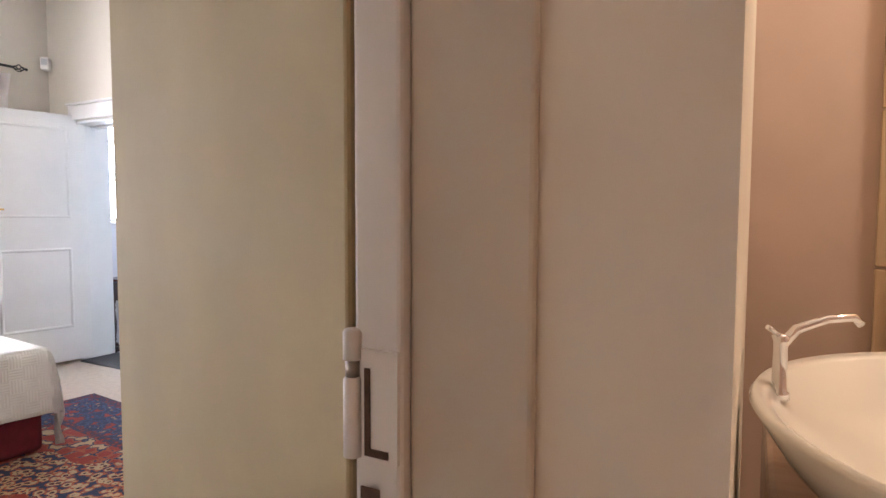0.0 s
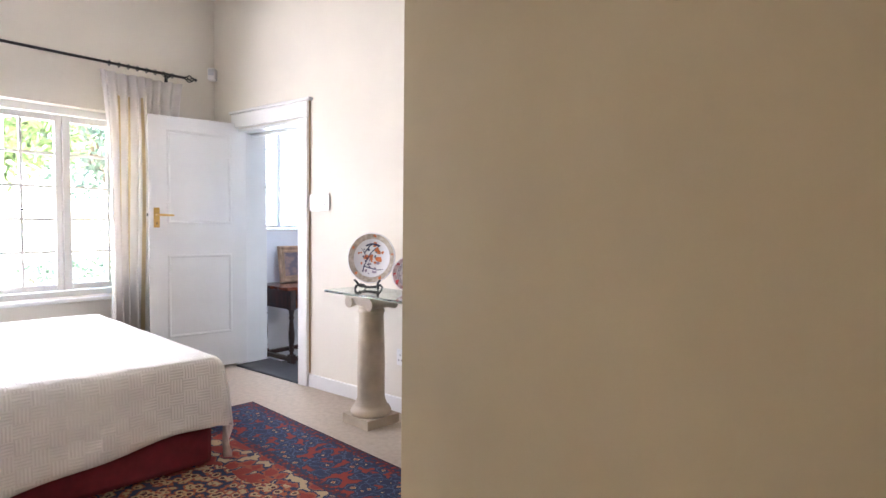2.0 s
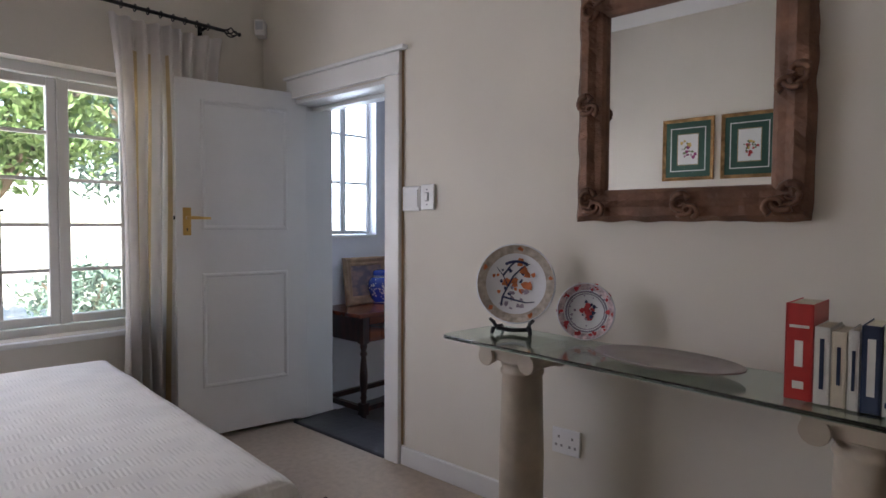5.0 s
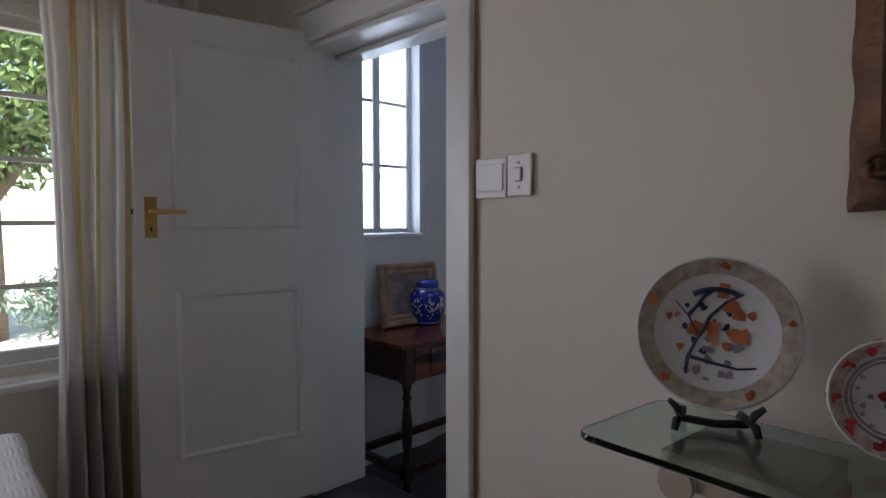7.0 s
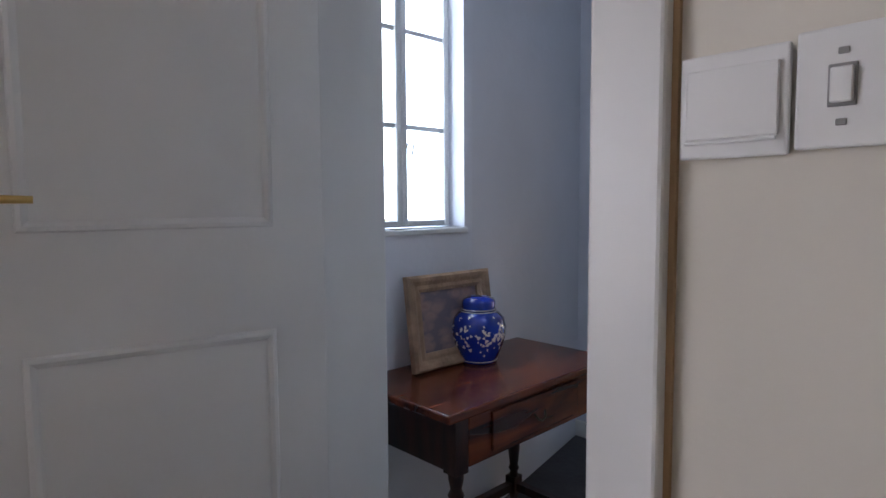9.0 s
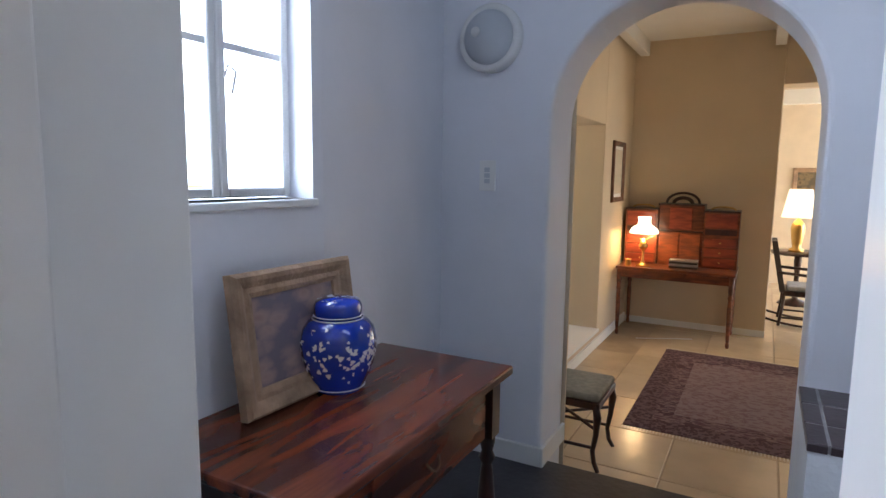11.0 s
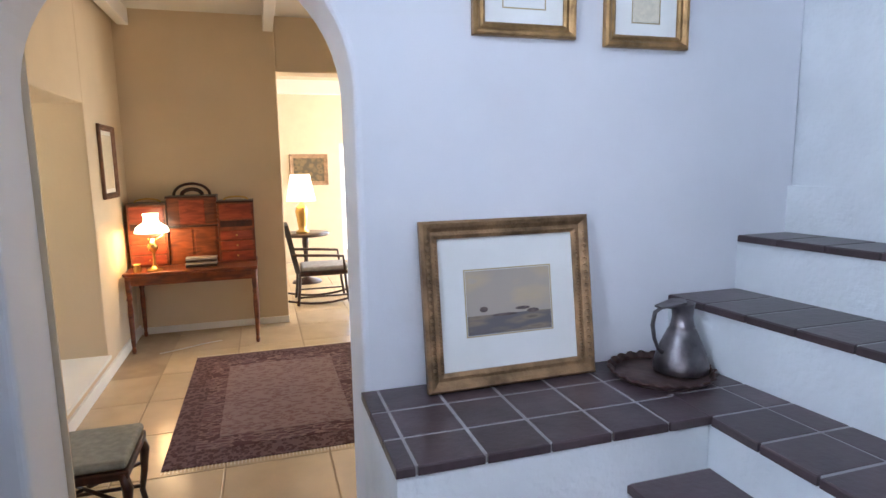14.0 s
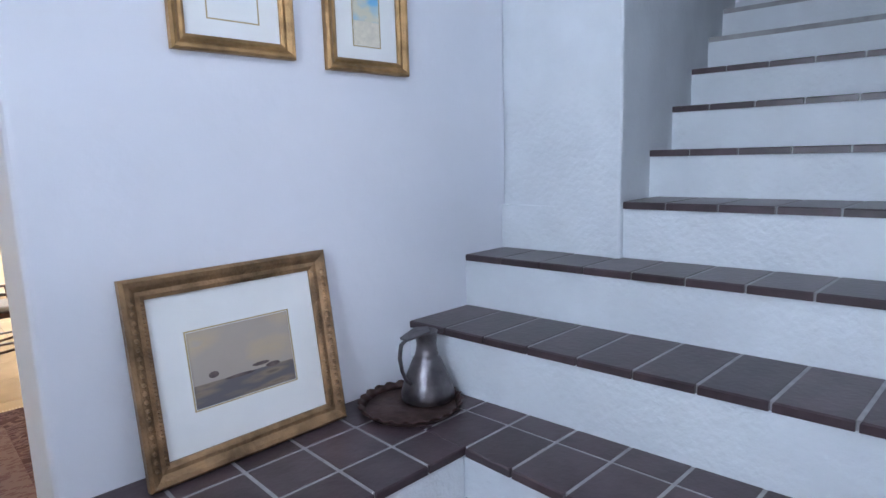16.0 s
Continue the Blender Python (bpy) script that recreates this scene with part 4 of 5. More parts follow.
def spray(bm, c, r, n, seed, size, flat=0.0012):
    rnd = random.Random(seed)
    for _ in range(n):
        a, q = rnd.uniform(0, 6.28), r * math.sqrt(rnd.random())
        x, y, s = c[0] + q * math.cos(a), c[1] + q * math.sin(a), size * rnd.uniform(0.6, 1.3)
        k = rnd.randint(5, 7)
        w = rnd.uniform(0, 6)
        vs = [bm.verts.new((x + s * math.cos(w + 6.283 * i / k) * (1 if i % 2 else 0.7), y + s * math.sin(w + 6.283 * i / k) * (1 if i % 2 else 0.7), flat)) for i in range(k)]
        bm.faces.new(vs)


RIMTINT = mat("beige_rim_glaze", (0.52, 0.45, 0.38), 0.18, 0.3, 40, coat=0.4)
RIMROSE = mat("rose_rim_glaze", (0.66, 0.52, 0.54), 0.18, 0.4, 70, coat=0.4)


def plate_dish(name, m, r, label, style):
    """A plate whose axis is local z; the painted face looks to +z."""
    p = thing(name, m, label, "plate")
    bm = bmesh.new()
    lathe(bm, [(0.001, 0), (r * 0.62, 0), (r * 0.66, 0.004), (r, 0.020), (r, 0.024), (r * 0.97, 0.0245), (r * 0.68, 0.010), (r * 0.63, 0.006), (0.001, 0.005)], 48)
    part("dish", bm, CHINA, p)
    bm = bmesh.new()
    lathe(bm, [(r * 0.76, 0.0146), (r * 0.84, 0.0187), (r * 0.965, 0.0252)], 48, cap=False)
    part("rim_band", bm, RIMTINT if style == "tree" else RIMROSE, p)
    if style == "tree":
        bm = bmesh.new()
        for pts in ([(-0.055, -0.09), (-0.05, -0.05), (-0.03, -0.01), (-0.05, 0.03), (-0.075, 0.06)], [(-0.03, -0.01), (-0.01, 0.03), (0.02, 0.06), (0.05, 0.075)], [(-0.05, -0.05), (-0.01, -0.06), (0.04, -0.07), (0.08, -0.065)], [(-0.05, 0.03), (-0.02, 0.07), (0.0, 0.085)]):
            tube(bm, [(x * r / 0.15, y * r / 0.15, 0.0062) for x, y in pts], [0.0042, 0.0036, 0.0026, 0.0018, 0.0012][: len(pts)], 6)
        part("painted_branch", bm, INKBLUE, p)
        for mt, n, sd, s, c in ((CORAL, 12, 3, 0.016, (0.01, 0.03)), (CORAL, 6, 9, 0.013, (-0.05, 0.02)), (INKBLUE, 16, 5, 0.008, (0.0, 0.02)), (LEAFGLAZE, 14, 7, 0.010, (0.0, -0.06))):
            bm = bmesh.new()
            spray(bm, c, r * 0.42, n, sd, s, 0.0067 + 0.0003 * (sd % 4))
            part("painted_blossom", bm, mt, p)
        bm = bmesh.new()
        tube(bm, [(r * 0.56 * math.cos(a), r * 0.56 * math.sin(a), 0.0066) for a in [radians(60 + 10 * k) for k in range(7)]], 0.006, 6)
        part("painted_cloud_band", bm, INKBLUE, p)
        for k in range(5):
            a = radians(82 + k * 72)
            bm = bmesh.new()
            spray(bm, (r * 0.88 * math.cos(a), r * 0.88 * math.sin(a)), 0.005, 3, k, 0.009, 0.0235)
            part("rim_flower", bm, CORAL, p)
    else:
        for k in range(10):
            a = radians(k * 36)
            bm = bmesh.new()
            spray(bm, (r * 0.86 * math.cos(a), r * 0.86 * math.sin(a)), 0.012, 3, k, 0.009, 0.0228)
            part("rim_flower", bm, ROSE, p)
        bm = bmesh.new()
        tube(bm, [(r * 0.70 * math.cos(radians(12 * k)), r * 0.70 * math.sin(radians(12 * k)), 0.0115) for k in range(30)], 0.0028, 6, True)
        tube(bm, [(r * 0.62 * math.cos(radians(12 * k)), r * 0.62 * math.sin(radians(12 * k)), 0.0065) for k in range(30)], 0.0016, 6, True)
        spray(bm, (0, 0), r * 0.84, 18, 8, 0.005, 0.0225)
        part("painted_band", bm, LEAFGLAZE, p)
        bm = bmesh.new()
        spray(bm, (0.0, 0.005), r * 0.30, 8, 4, 0.014, 0.0066)
        part("painted_blossom", bm, ROSE, p)
        bm = bmesh.new()
        spray(bm, (0.0, 0.0), r * 0.40, 9, 14, 0.007, 0.0070)
        part("painted_leaf", bm, INKBLUE, p)
    return p


def stand_m(x, y, z, face, lean, r):
    return pose(x, y, z, 0, 0, face) @ pose(0, 0, 0, 90 - lean) @ Matrix.Translation((0, r, 0))


plate_dish("display_plate", TM @ stand_m(0.135, 0.25, 0.036, 30, 8, 0.154), 0.157, "large imari plate with a blossoming tree on a black stand", "tree")
plate_dish("display_plate", TM @ stand_m(0.425, 0.30, 0.004, 26, 10, 0.104), 0.104, "small china plate with red flowers leaning on the wall", "rose")
st = thing("plate_stand", TM @ pose(0.14, 0.235, 0, 0, 0, 30), "black carved wooden plate stand", "plate stand")
for sx in (-1, 1):
    bm = bmesh.new()
    tube(bm, [(sx * 0.075, -0.055, 0.003), (sx * 0.070, -0.045, 0.022), (sx * 0.062, -0.03, 0.026), (sx * 0.07, -0.04, 0.045), (sx * 0.085, -0.045, 0.06)], [0.007, 0.009, 0.010, 0.008, 0.006], 8)
    tube(bm, [(sx * 0.062, -0.03, 0.026), (sx * 0.055, 0.04, 0.02), (sx * 0.055, 0.075, 0.003)], [0.009, 0.007, 0.006], 8)
    part("foot", bm, IRON, st)
bm = bmesh.new()
tube(bm, [(-0.062, -0.018, 0.018), (0, -0.016, 0.012), (0.062, -0.018, 0.018)], 0.008, 8)
part("crossbar", bm, IRON, st)
dish = thing("oval_platter", TM @ pose(0.80, 0.155, 0, 0, 0, 0), "large oval grey-brown pewter platter on the glass", "platter")
bm = bmesh.new()
lathe(bm, [(0.001, 0.002), (0.12, 0.002), (0.16, 0.008), (0.215, 0.024), (0.215, 0.028), (0.16, 0.013), (0.12, 0.007), (0.001, 0.007)], 44, Matrix.Diagonal((1.05, 0.62, 1, 1)))
part("platter_body", bm, mat("grey_glazed_platter", (0.30, 0.26, 0.24), 0.3, 0.15, 8, 0.05, coat=0.4), dish)

# ---- books ----
PALETTE = {"red": (0.50, 0.035, 0.03), "white": (0.72, 0.69, 0.62), "cream": (0.66, 0.58, 0.44), "navy": (0.03, 0.045, 0.09), "grey": (0.40, 0.39, 0.42), "lilac": (0.46, 0.42, 0.50), "teal": (0.06, 0.14, 0.22), "orange": (0.60, 0.20, 0.05), "tan": (0.34, 0.22, 0.12), "brown": (0.22, 0.12, 0.07)}
COVERS = {k: mat("book_cover_" + k, c, 0.4, 0.08, 20, 0.02) for k, c in PALETTE.items()}


def book(m, thick, height, deep, color, text, label):
    """A book standing on its tail, spine to -y, thickness along x."""
    b = thing("book", m, label, "book", "books on the console table")
    bm = bmesh.new()
    for x0, x1, y0, y1 in ((0, 0.003, 0, deep), (thick - 0.003, thick, 0, deep), (0.003, thick - 0.003, 0, 0.003)):
        box(bm, x0, x1, y0, y1, 0, height)
    soften(part("cover", bm, COVERS[color], b), 0.0012, 1)
    part("page_block", bb(0.0035, thick - 0.0035, 0.0035, deep - 0.005, 0.003, height - 0.003), PAPER, b)
    for z0, z1, w in text:
        part("spine_lettering", bb(thick / 2 - thick * w / 2, thick / 2 + thick * w / 2, -0.0012, -0.0002, height * z0, height * z1), COVERS["white" if color in ("red", "navy", "teal", "orange", "brown") else "navy"], b)
    return b


x = 1.145
for th, h, dp, c, tx, lb in ((0.060, 0.235, 0.155, "red", [(0.75, 0.78, 0.7), (0.35, 0.62, 0.3), (0.12, 0.2, 0.4)], "thick upright red paperback book"),
                             (0.032, 0.185, 0.13, "white", [(0.2, 0.85, 0.28)], "upright white paperback book"), (0.030, 0.178, 0.13, "cream", [(0.3, 0.8, 0.25)], "upright cream paperback book"),
                             (0.022, 0.185, 0.13, "white", [(0.25, 0.75, 0.3)], "thin upright white paperback book"), (0.038, 0.200, 0.14, "navy", [(0.2, 0.85, 0.4)], "upright dark blue paperback book"),
                             (0.030, 0.205, 0.14, "white", [(0.1, 0.16, 0.7), (0.3, 0.8, 0.25)], "upright white hardback book"), (0.020, 0.21, 0.14, "brown", [(0.3, 0.7, 0.3)], "thin upright brown book")):
    book(TM @ pose(x, 0.075, 0, 0, 0, 3), th, h, dp, c, tx, lb)
    x += th + 0.003
z = 0.0
for k, (th, w, dp, c, lb) in enumerate(((0.030, 0.205, 0.14, "white", "white paperback lying at the bottom of a pile"), (0.034, 0.20, 0.135, "cream", "cream paperback lying in a pile"), (0.030, 0.19, 0.13, "white", "pale paperback lying in a pile"),
                                      (0.030, 0.215, 0.14, "lilac", "lilac paperback lying in a pile"), (0.022, 0.205, 0.14, "grey", "grey paperback lying in a pile"), (0.026, 0.22, 0.14, "tan", "brown paperback lying in a pile"),
                                      (0.024, 0.20, 0.13, "orange", "orange and blue paperback lying in a pile"), (0.020, 0.195, 0.13, "teal", "blue paperback lying on top of a pile"))):
    off = (0, 0.004, 0.0, 0.012, 0.004, 0.014, -0.004, 0.018)[k]
    book(TM @ pose(1.398 + off, 0.07 + off, z + th, 0, 90, (0, 1, 0, -2, 1, -3, 4, -5)[k]), th, w, dp, c, [(0.15, 0.6, 0.3), (0.75, 0.9, 0.5)], lb)
    z += th + 0.0008

# ---- bentwood armchair ----
ch = thing("bentwood_armchair", pose(-0.83, 3.66, 0, 0, 0, 4), "dark bentwood armchair with a cane seat", "chair")
bm = bmesh.new()
tube(bm, [(0.205 * math.cos(2 * math.pi * k / 40), 0.205 * math.sin(2 * math.pi * k / 40), 0.445) for k in range(40)], 0.021, 10, True)
part("seat_ring", bm, DARKWOOD, ch)
bm = bmesh.new()
lathe(bm, [(0.001, 0.448), (0.12, 0.450), (0.196, 0.458), (0.196, 0.462), (0.12, 0.455), (0.001, 0.452)], 36)
part("cane_seat", bm, CANE, ch, "golden woven cane seat")
arcpts = []
for k in range(25):
    a = radians(-28 + 236 * k / 24)
    arcpts.append((0.245 * math.cos(a), 0.05 + 0.25 * math.sin(a), 0.705 + 0.03 * math.sin(max(0, min(math.pi, a)))))
bm = bmesh.new()
tube(bm, arcpts, [0.026 if k in (0, 24) else 0.019 for k in range(25)], 10)
part("back_rail", bm, DARKWOOD, ch)
for a in (-24, 84, 204):
    bm = bmesh.new()
    c, s = math.cos(radians(a)), math.sin(radians(a))
    tube(bm, [(0.20 * c, 0.20 * s, 0.45), (0.225 * c, 0.02 + 0.22 * s, 0.58), (0.243 * c, 0.05 + 0.245 * s, 0.712)], [0.015, 0.014, 0.014], 8)
    part("back_post", bm, DARKWOOD, ch)
for a in (40, 140, 220, 320):
    bm = bmesh.new()
    c, s = math.cos(radians(a)), math.sin(radians(a))
    tube(bm, [(0.185 * c, 0.185 * s, 0.445), (0.20 * c, 0.20 * s, 0.25), (0.245 * c, 0.245 * s, 0.0)], [0.020, 0.017, 0.013], 10)
    part("leg", bm, DARKWOOD, ch)
bm = bmesh.new()
tube(bm, [(0.178 * math.cos(2 * math.pi * k / 36), 0.178 * math.sin(2 * math.pi * k / 36), 0.26) for k in range(36)], 0.011, 8, True)
part("leg_hoop", bm, DARKWOOD, ch)


# ---- pictures ----
def picture(name, m, w, h, border, mount, art_h, frame_m, label, art, depth=0.03, mount_m=None, beads=False):
    """A framed picture standing on its local origin, facing -y."""
    p = thing(name, m, label, "picture")
    bm = bmesh.new()
    ring_frame(bm, w, h, [(0, 0), (0, depth * 0.7), (border * 0.15, depth), (border * 0.35, depth * 0.9), (border * 0.6, depth * 0.55), (border * 0.8, depth * 0.6), (border, depth * 0.4), (border, 0)])
    part("frame", bm, frame_m, p)
    part("mount_board", bb(-w / 2 + border - 0.002, w / 2 - border + 0.002, -0.004, -0.001, border - 0.002, h - border + 0.002), mount_m or MATBOARD, p)
    aw, y = (w / 2 - border - mount), -0.0055
    z0 = h / 2 - art_h / 2
    for nm, m2, u0, u1 in art:
        part(nm, bb(-aw, aw, y, -0.0042, z0 + art_h * u0, z0 + art_h * u1), m2, p)
    if mount:
        bm = bmesh.new()
        ring_frame(bm, 2 * aw + 0.012, art_h + 0.012, [(0, 0.0042), (0, 0.0056), (0.004, 0.0056), (0.004, 0.0042)])
        ob = part("mount_line", bm, mat("gold_ruled_line", (0.5, 0.38, 0.2), 0.6), p)
        ob.location.z = z0 - 0.006
    if beads:
        b = border * 0.86
        for sx in (-1, 1):
            bm = bmesh.new()
            for k in range(int((h - 2 * b) / 0.012)):
                bmesh.ops.create_icosphere(bm, subdivisions=1, radius=0.0055, matrix=Matrix.Translation((sx * (w / 2 - b), -depth * 0.62, b + 0.006 + k * 0.012)) @ Matrix.Diagonal((1.1, 1, 0.8, 1)))
                if k % 2 == 0:
                    bmesh.ops.create_icosphere(bm, subdivisions=1, radius=0.010, matrix=Matrix.Translation((sx * (w / 2 - border * 0.36), -depth * 0.84, b + 0.006 + k * 0.012)) @ Matrix.Diagonal((1.0, 0.7, 0.9, 1)))
            part("carved_beading", bm, AGEDGILT, p)
    return p


lean = math.degrees(math.atan2(0.082, 0.575))
sea = picture("leaning_picture", pose(-2.685, 6.238, 0.432, -lean, 0, 1.2), 0.645, 0.585, 0.062, 0.098, 0.225, AGEDGILT, "gold-framed seascape watercolour leaning on the wall", [("painted_sky", SEASCAPE, 0.30, 1.0), ("painted_shore", SEALAND, 0.0, 0.299)], 0.035, beads=True)
bm = bmesh.new()
for x0, z0, sx, sz in ((-0.10, 0.268, 0.016, 0.010), (0.05, 0.262, 0.03, 0.006), (-0.02, 0.245, 0.05, 0.005), (0.09, 0.25, 0.025, 0.008)):
    prism(bm, [(x0 + sx * math.cos(a), z0 + sz * math.sin(a)) for a in [0.7 * k for k in range(9)]], -0.0063, -0.0058, "y")
part("painted_figures", bm, mat("umber_wash", (0.14, 0.10, 0.09), 0.8, 0.4, 30), sea)
picture("framed_print", pose(-2.610, 6.328, 1.632), 0.385, 0.50, 0.045, 0.072, 0.30, GILT, "gold-framed print with white mount on the wall", [("print", OLDPRINT, 0.35, 1.0), ("print_margin", MATBOARD, 0, 0.349)], 0.03)
picture("framed_print", pose(-2.122, 6.328, 1.614), 0.355, 0.46, 0.045, 0.078, 0.27, GILT, "gold-framed blue beach print on the wall", [("print_sky", BEACH, 0.30, 1.0), ("print_sand", PAPER, 0, 0.299)], 0.03)
hp = picture("leaning_picture", pose(-4.405, 4.938, 0.622, -8, 0, 88), 0.415, 0.345, 0.062, 0.0, 0.221, BAREFRAME, "small print in a rough bare-wood frame leaning on the wall", [("faded_print", OLDPRINT, 0, 1)], 0.035)
FLOWERINK = mat("plum_painted_petal", (0.30, 0.05, 0.16), 0.8, 0.4, 60)
STEMINK = mat("olive_painted_stem", (0.16, 0.20, 0.08), 0.8, 0.3, 60)
YELLOWINK = mat("ochre_painted_petal", (0.66, 0.48, 0.16), 0.8, 0.3, 60)
for q, x in enumerate((-2.95, -2.455)):
    bp_ = picture("botanical_print", pose(x, 0.852, 1.61, 0, 0, 180), 0.44, 0.54, 0.030, 0.105, 0.26, GILT, "flower print in a green mount and gold frame", [("print", MATBOARD, 0, 1)], 0.02, GREENMAT)
    bm = bmesh.new()
    ring_frame(bm, 0.30, 0.38, [(0, 0.0042), (0, 0.0058), (0.008, 0.0058), (0.008, 0.0042)])
    ob = part("mount_band", bm, MATBOARD, bp_)
    ob.location.z = 0.08
    for nm, mt, n, sd, size, c in (("painted_stem", STEMINK, 12, 3 + q, 0.010, (0.0, 0.27)), ("painted_petal", FLOWERINK if q == 0 else ROSE, 7, 5 + q, 0.017, (-0.015, 0.235)), ("painted_bloom", YELLOWINK, 4, 8 + q, 0.020, (0.02, 0.29))):
        bm = bmesh.new()
        spray(bm, c, 0.055, n, sd, size, 0)
        for v in bm.verts:
            v.co = Vector((v.co.x, -0.0062 - 0.0003 * (sd % 3), v.co.y))
        part(nm, bm, mt, bp_)

# ---- side table in the hall ----
TZ = 0.621 - HF
ht = thing("side_table", pose(-4.272, 4.992, HF), "dark mahogany side table with turned legs and a drawer", "table")
soften(part("tabletop", bb(-0.245, 0.25, -0.46, 0.46, TZ - 0.028, TZ), MAHOG, ht, "polished red-brown plank top"), 0.006)
soften(part("apron", bb(0.195, 0.213, -0.34, 0.34, TZ - 0.20, TZ - 0.0285), MAHOG, ht), 0.003)
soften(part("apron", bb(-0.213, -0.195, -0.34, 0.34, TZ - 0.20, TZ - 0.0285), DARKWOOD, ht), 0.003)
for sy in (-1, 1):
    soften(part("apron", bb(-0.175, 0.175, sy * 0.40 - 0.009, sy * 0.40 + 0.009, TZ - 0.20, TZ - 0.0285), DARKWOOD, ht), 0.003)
dr = soften(part("drawer", bb(0.2135, 0.222, -0.24, 0.24, TZ - 0.18, TZ - 0.05), MAHOG, ht), 0.004)
bm = bmesh.new()
tube(bm, [(0.226, -0.03, TZ - 0.11), (0.236, -0.018, TZ - 0.13), (0.238, 0, TZ - 0.137), (0.236, 0.018, TZ - 0.13), (0.226, 0.03, TZ - 0.11)], 0.0035, 8)
part("drawer_pull", bm, mat("blackened_brass", (0.10, 0.07, 0.04), 0.5, metal=0.7), dr)
for sx in (-1, 1):
    for sy in (-1, 1):
        m = Matrix.Translation((sx * 0.20, sy * 0.385, 0))
        bm = bmesh.new()
        box(bm, -0.027, 0.027, -0.027, 0.027, TZ - 0.205, TZ - 0.029, m=m)
        box(bm, -0.026, 0.026, -0.026, 0.026, 0.09, 0.17, m=m)
        lathe(bm, [(0.020, 0), (0.026, 0.02), (0.026, 0.05), (0.018, 0.07), (0.022, 0.09)], 16, m)
        lathe(bm, [(0.022, 0.17), (0.016, 0.19), (0.024, 0.205), (0.018, 0.22), (0.026, 0.29), (0.028, 0.36), (0.019, 0.46), (0.016, 0.48), (0.026, 0.50), (0.017, 0.52), (0.024, 0.55), (0.024, TZ - 0.204)], 18, m)
        part("turned_leg", bm, DARKWOOD, ht)
for sy in (-1, 1):
    part("stretcher", bb(-0.173, 0.173, sy * 0.385 - 0.016, sy * 0.385 + 0.016, 0.11, 0.145), DARKWOOD, ht)
for sx in (-1, 1):
    part("stretcher", bb(sx * 0.2 - 0.016, sx * 0.2 + 0.016, -0.358, 0.358, 0.11, 0.145), DARKWOOD, ht)

jar = thing("ginger_jar", pose(-4.365, 5.03, 0.6215) @ Matrix.Diagonal((0.92, 0.92, 0.96, 1)), "cobalt blue ginger jar with white prunus blossom", "jar")
BODY = [(0.070, 0), (0.074, 0.004), (0.078, 0.02), (0.098, 0.06), (0.113, 0.11), (0.114, 0.145), (0.104, 0.18), (0.085, 0.20), (0.062, 0.207)]
bm = bmesh.new()
lathe(bm, BODY, 48)
part("jar_body", bm, COBALT, jar)
bm = bmesh.new()
lathe(bm, [(0.066, 0.207), (0.070, 0.212), (0.070, 0.240), (0.064, 0.252), (0.04, 0.262), (0.001, 0.265)], 40)
part("lid", bm, COBALT, jar)
for r, z in ((0.0775, 0.012), (0.0745, 0.205), (0.0705, 0.213)):
    bm = bmesh.new()
    tube(bm, [(r * math.cos(radians(9 * k)), r * math.sin(radians(9 * k)), z) for k in range(40)], 0.0018, 6, True)
    part("white_ring", bm, CHINA, jar)


def on_body(a, z):
    for (r0, z0), (r1, z1) in zip(BODY, BODY[1:]):
        if z0 <= z <= z1:
            r = r0 + (r1 - r0) * (z - z0) / (z1 - z0)
            return Vector(((r + 0.0008) * math.cos(a), (r + 0.0008) * math.sin(a), z))
    return Vector((0.06 * math.cos(a), 0.06 * math.sin(a), z))


rnd = random.Random(11)
bm = bmesh.new()
for c in range(9):
    ca, cz = c * 0.698 + rnd.uniform(-0.12, 0.12), rnd.uniform(0.07, 0.15)
    for _ in range(26):
        a, z = ca + rnd.gauss(0, 0.20), cz + rnd.gauss(0, 0.038)
        if 0.025 < z < 0.192:
            s, k = rnd.uniform(0.004, 0.010), 6
            w = rnd.uniform(0, 6)
            bm.faces.new([bm.verts.new(on_body(a + s * math.cos(w + 6.283 * i / k) * (1.0 if i % 2 else 0.65) / 0.1, z + s * math.sin(w + 6.283 * i / k) * (1.0 if i % 2 else 0.65))) for i in range(k)])
part("painted_blossom", bm, CHINA, jar, "white prunus blossom glaze")
bm = bmesh.new()
for _ in range(26):
    a, q, s, w = rnd.uniform(0, 6.28), rnd.uniform(0.01, 0.062), rnd.uniform(0.004, 0.009), rnd.uniform(0, 6)
    zz = 0.2655 - 0.0135 * (q / 0.064) ** 2
    bm.faces.new([bm.verts.new((q * math.cos(a) + s * math.cos(w + 1.0472 * i), q * math.sin(a) + s * math.sin(w + 1.0472 * i), zz + 0.001)) for i in range(6)])
part("lid_blossom", bm, CHINA, jar)

# ---- tray and jug on the stairs ----
tray = thing("copper_tray", pose(-2.15, 6.125, 0.4305) @ Matrix.Diagonal((1.05, 1.05, 1, 1)), "round brown copper tray with a pie-crust rim", "tray")
bm = bmesh.new()
lathe(bm, [(0.001, 0.0), (0.155, 0.0), (0.16, 0.004), (0.155, 0.007), (0.001, 0.005)], 48)
part("tray_base", bm, COPPER, tray)
bm = bmesh.new()
n = 120
lo = [bm.verts.new((0.157 * math.cos(6.2832 * k / n), 0.157 * math.sin(6.2832 * k / n), 0.004)) for k in range(n)]
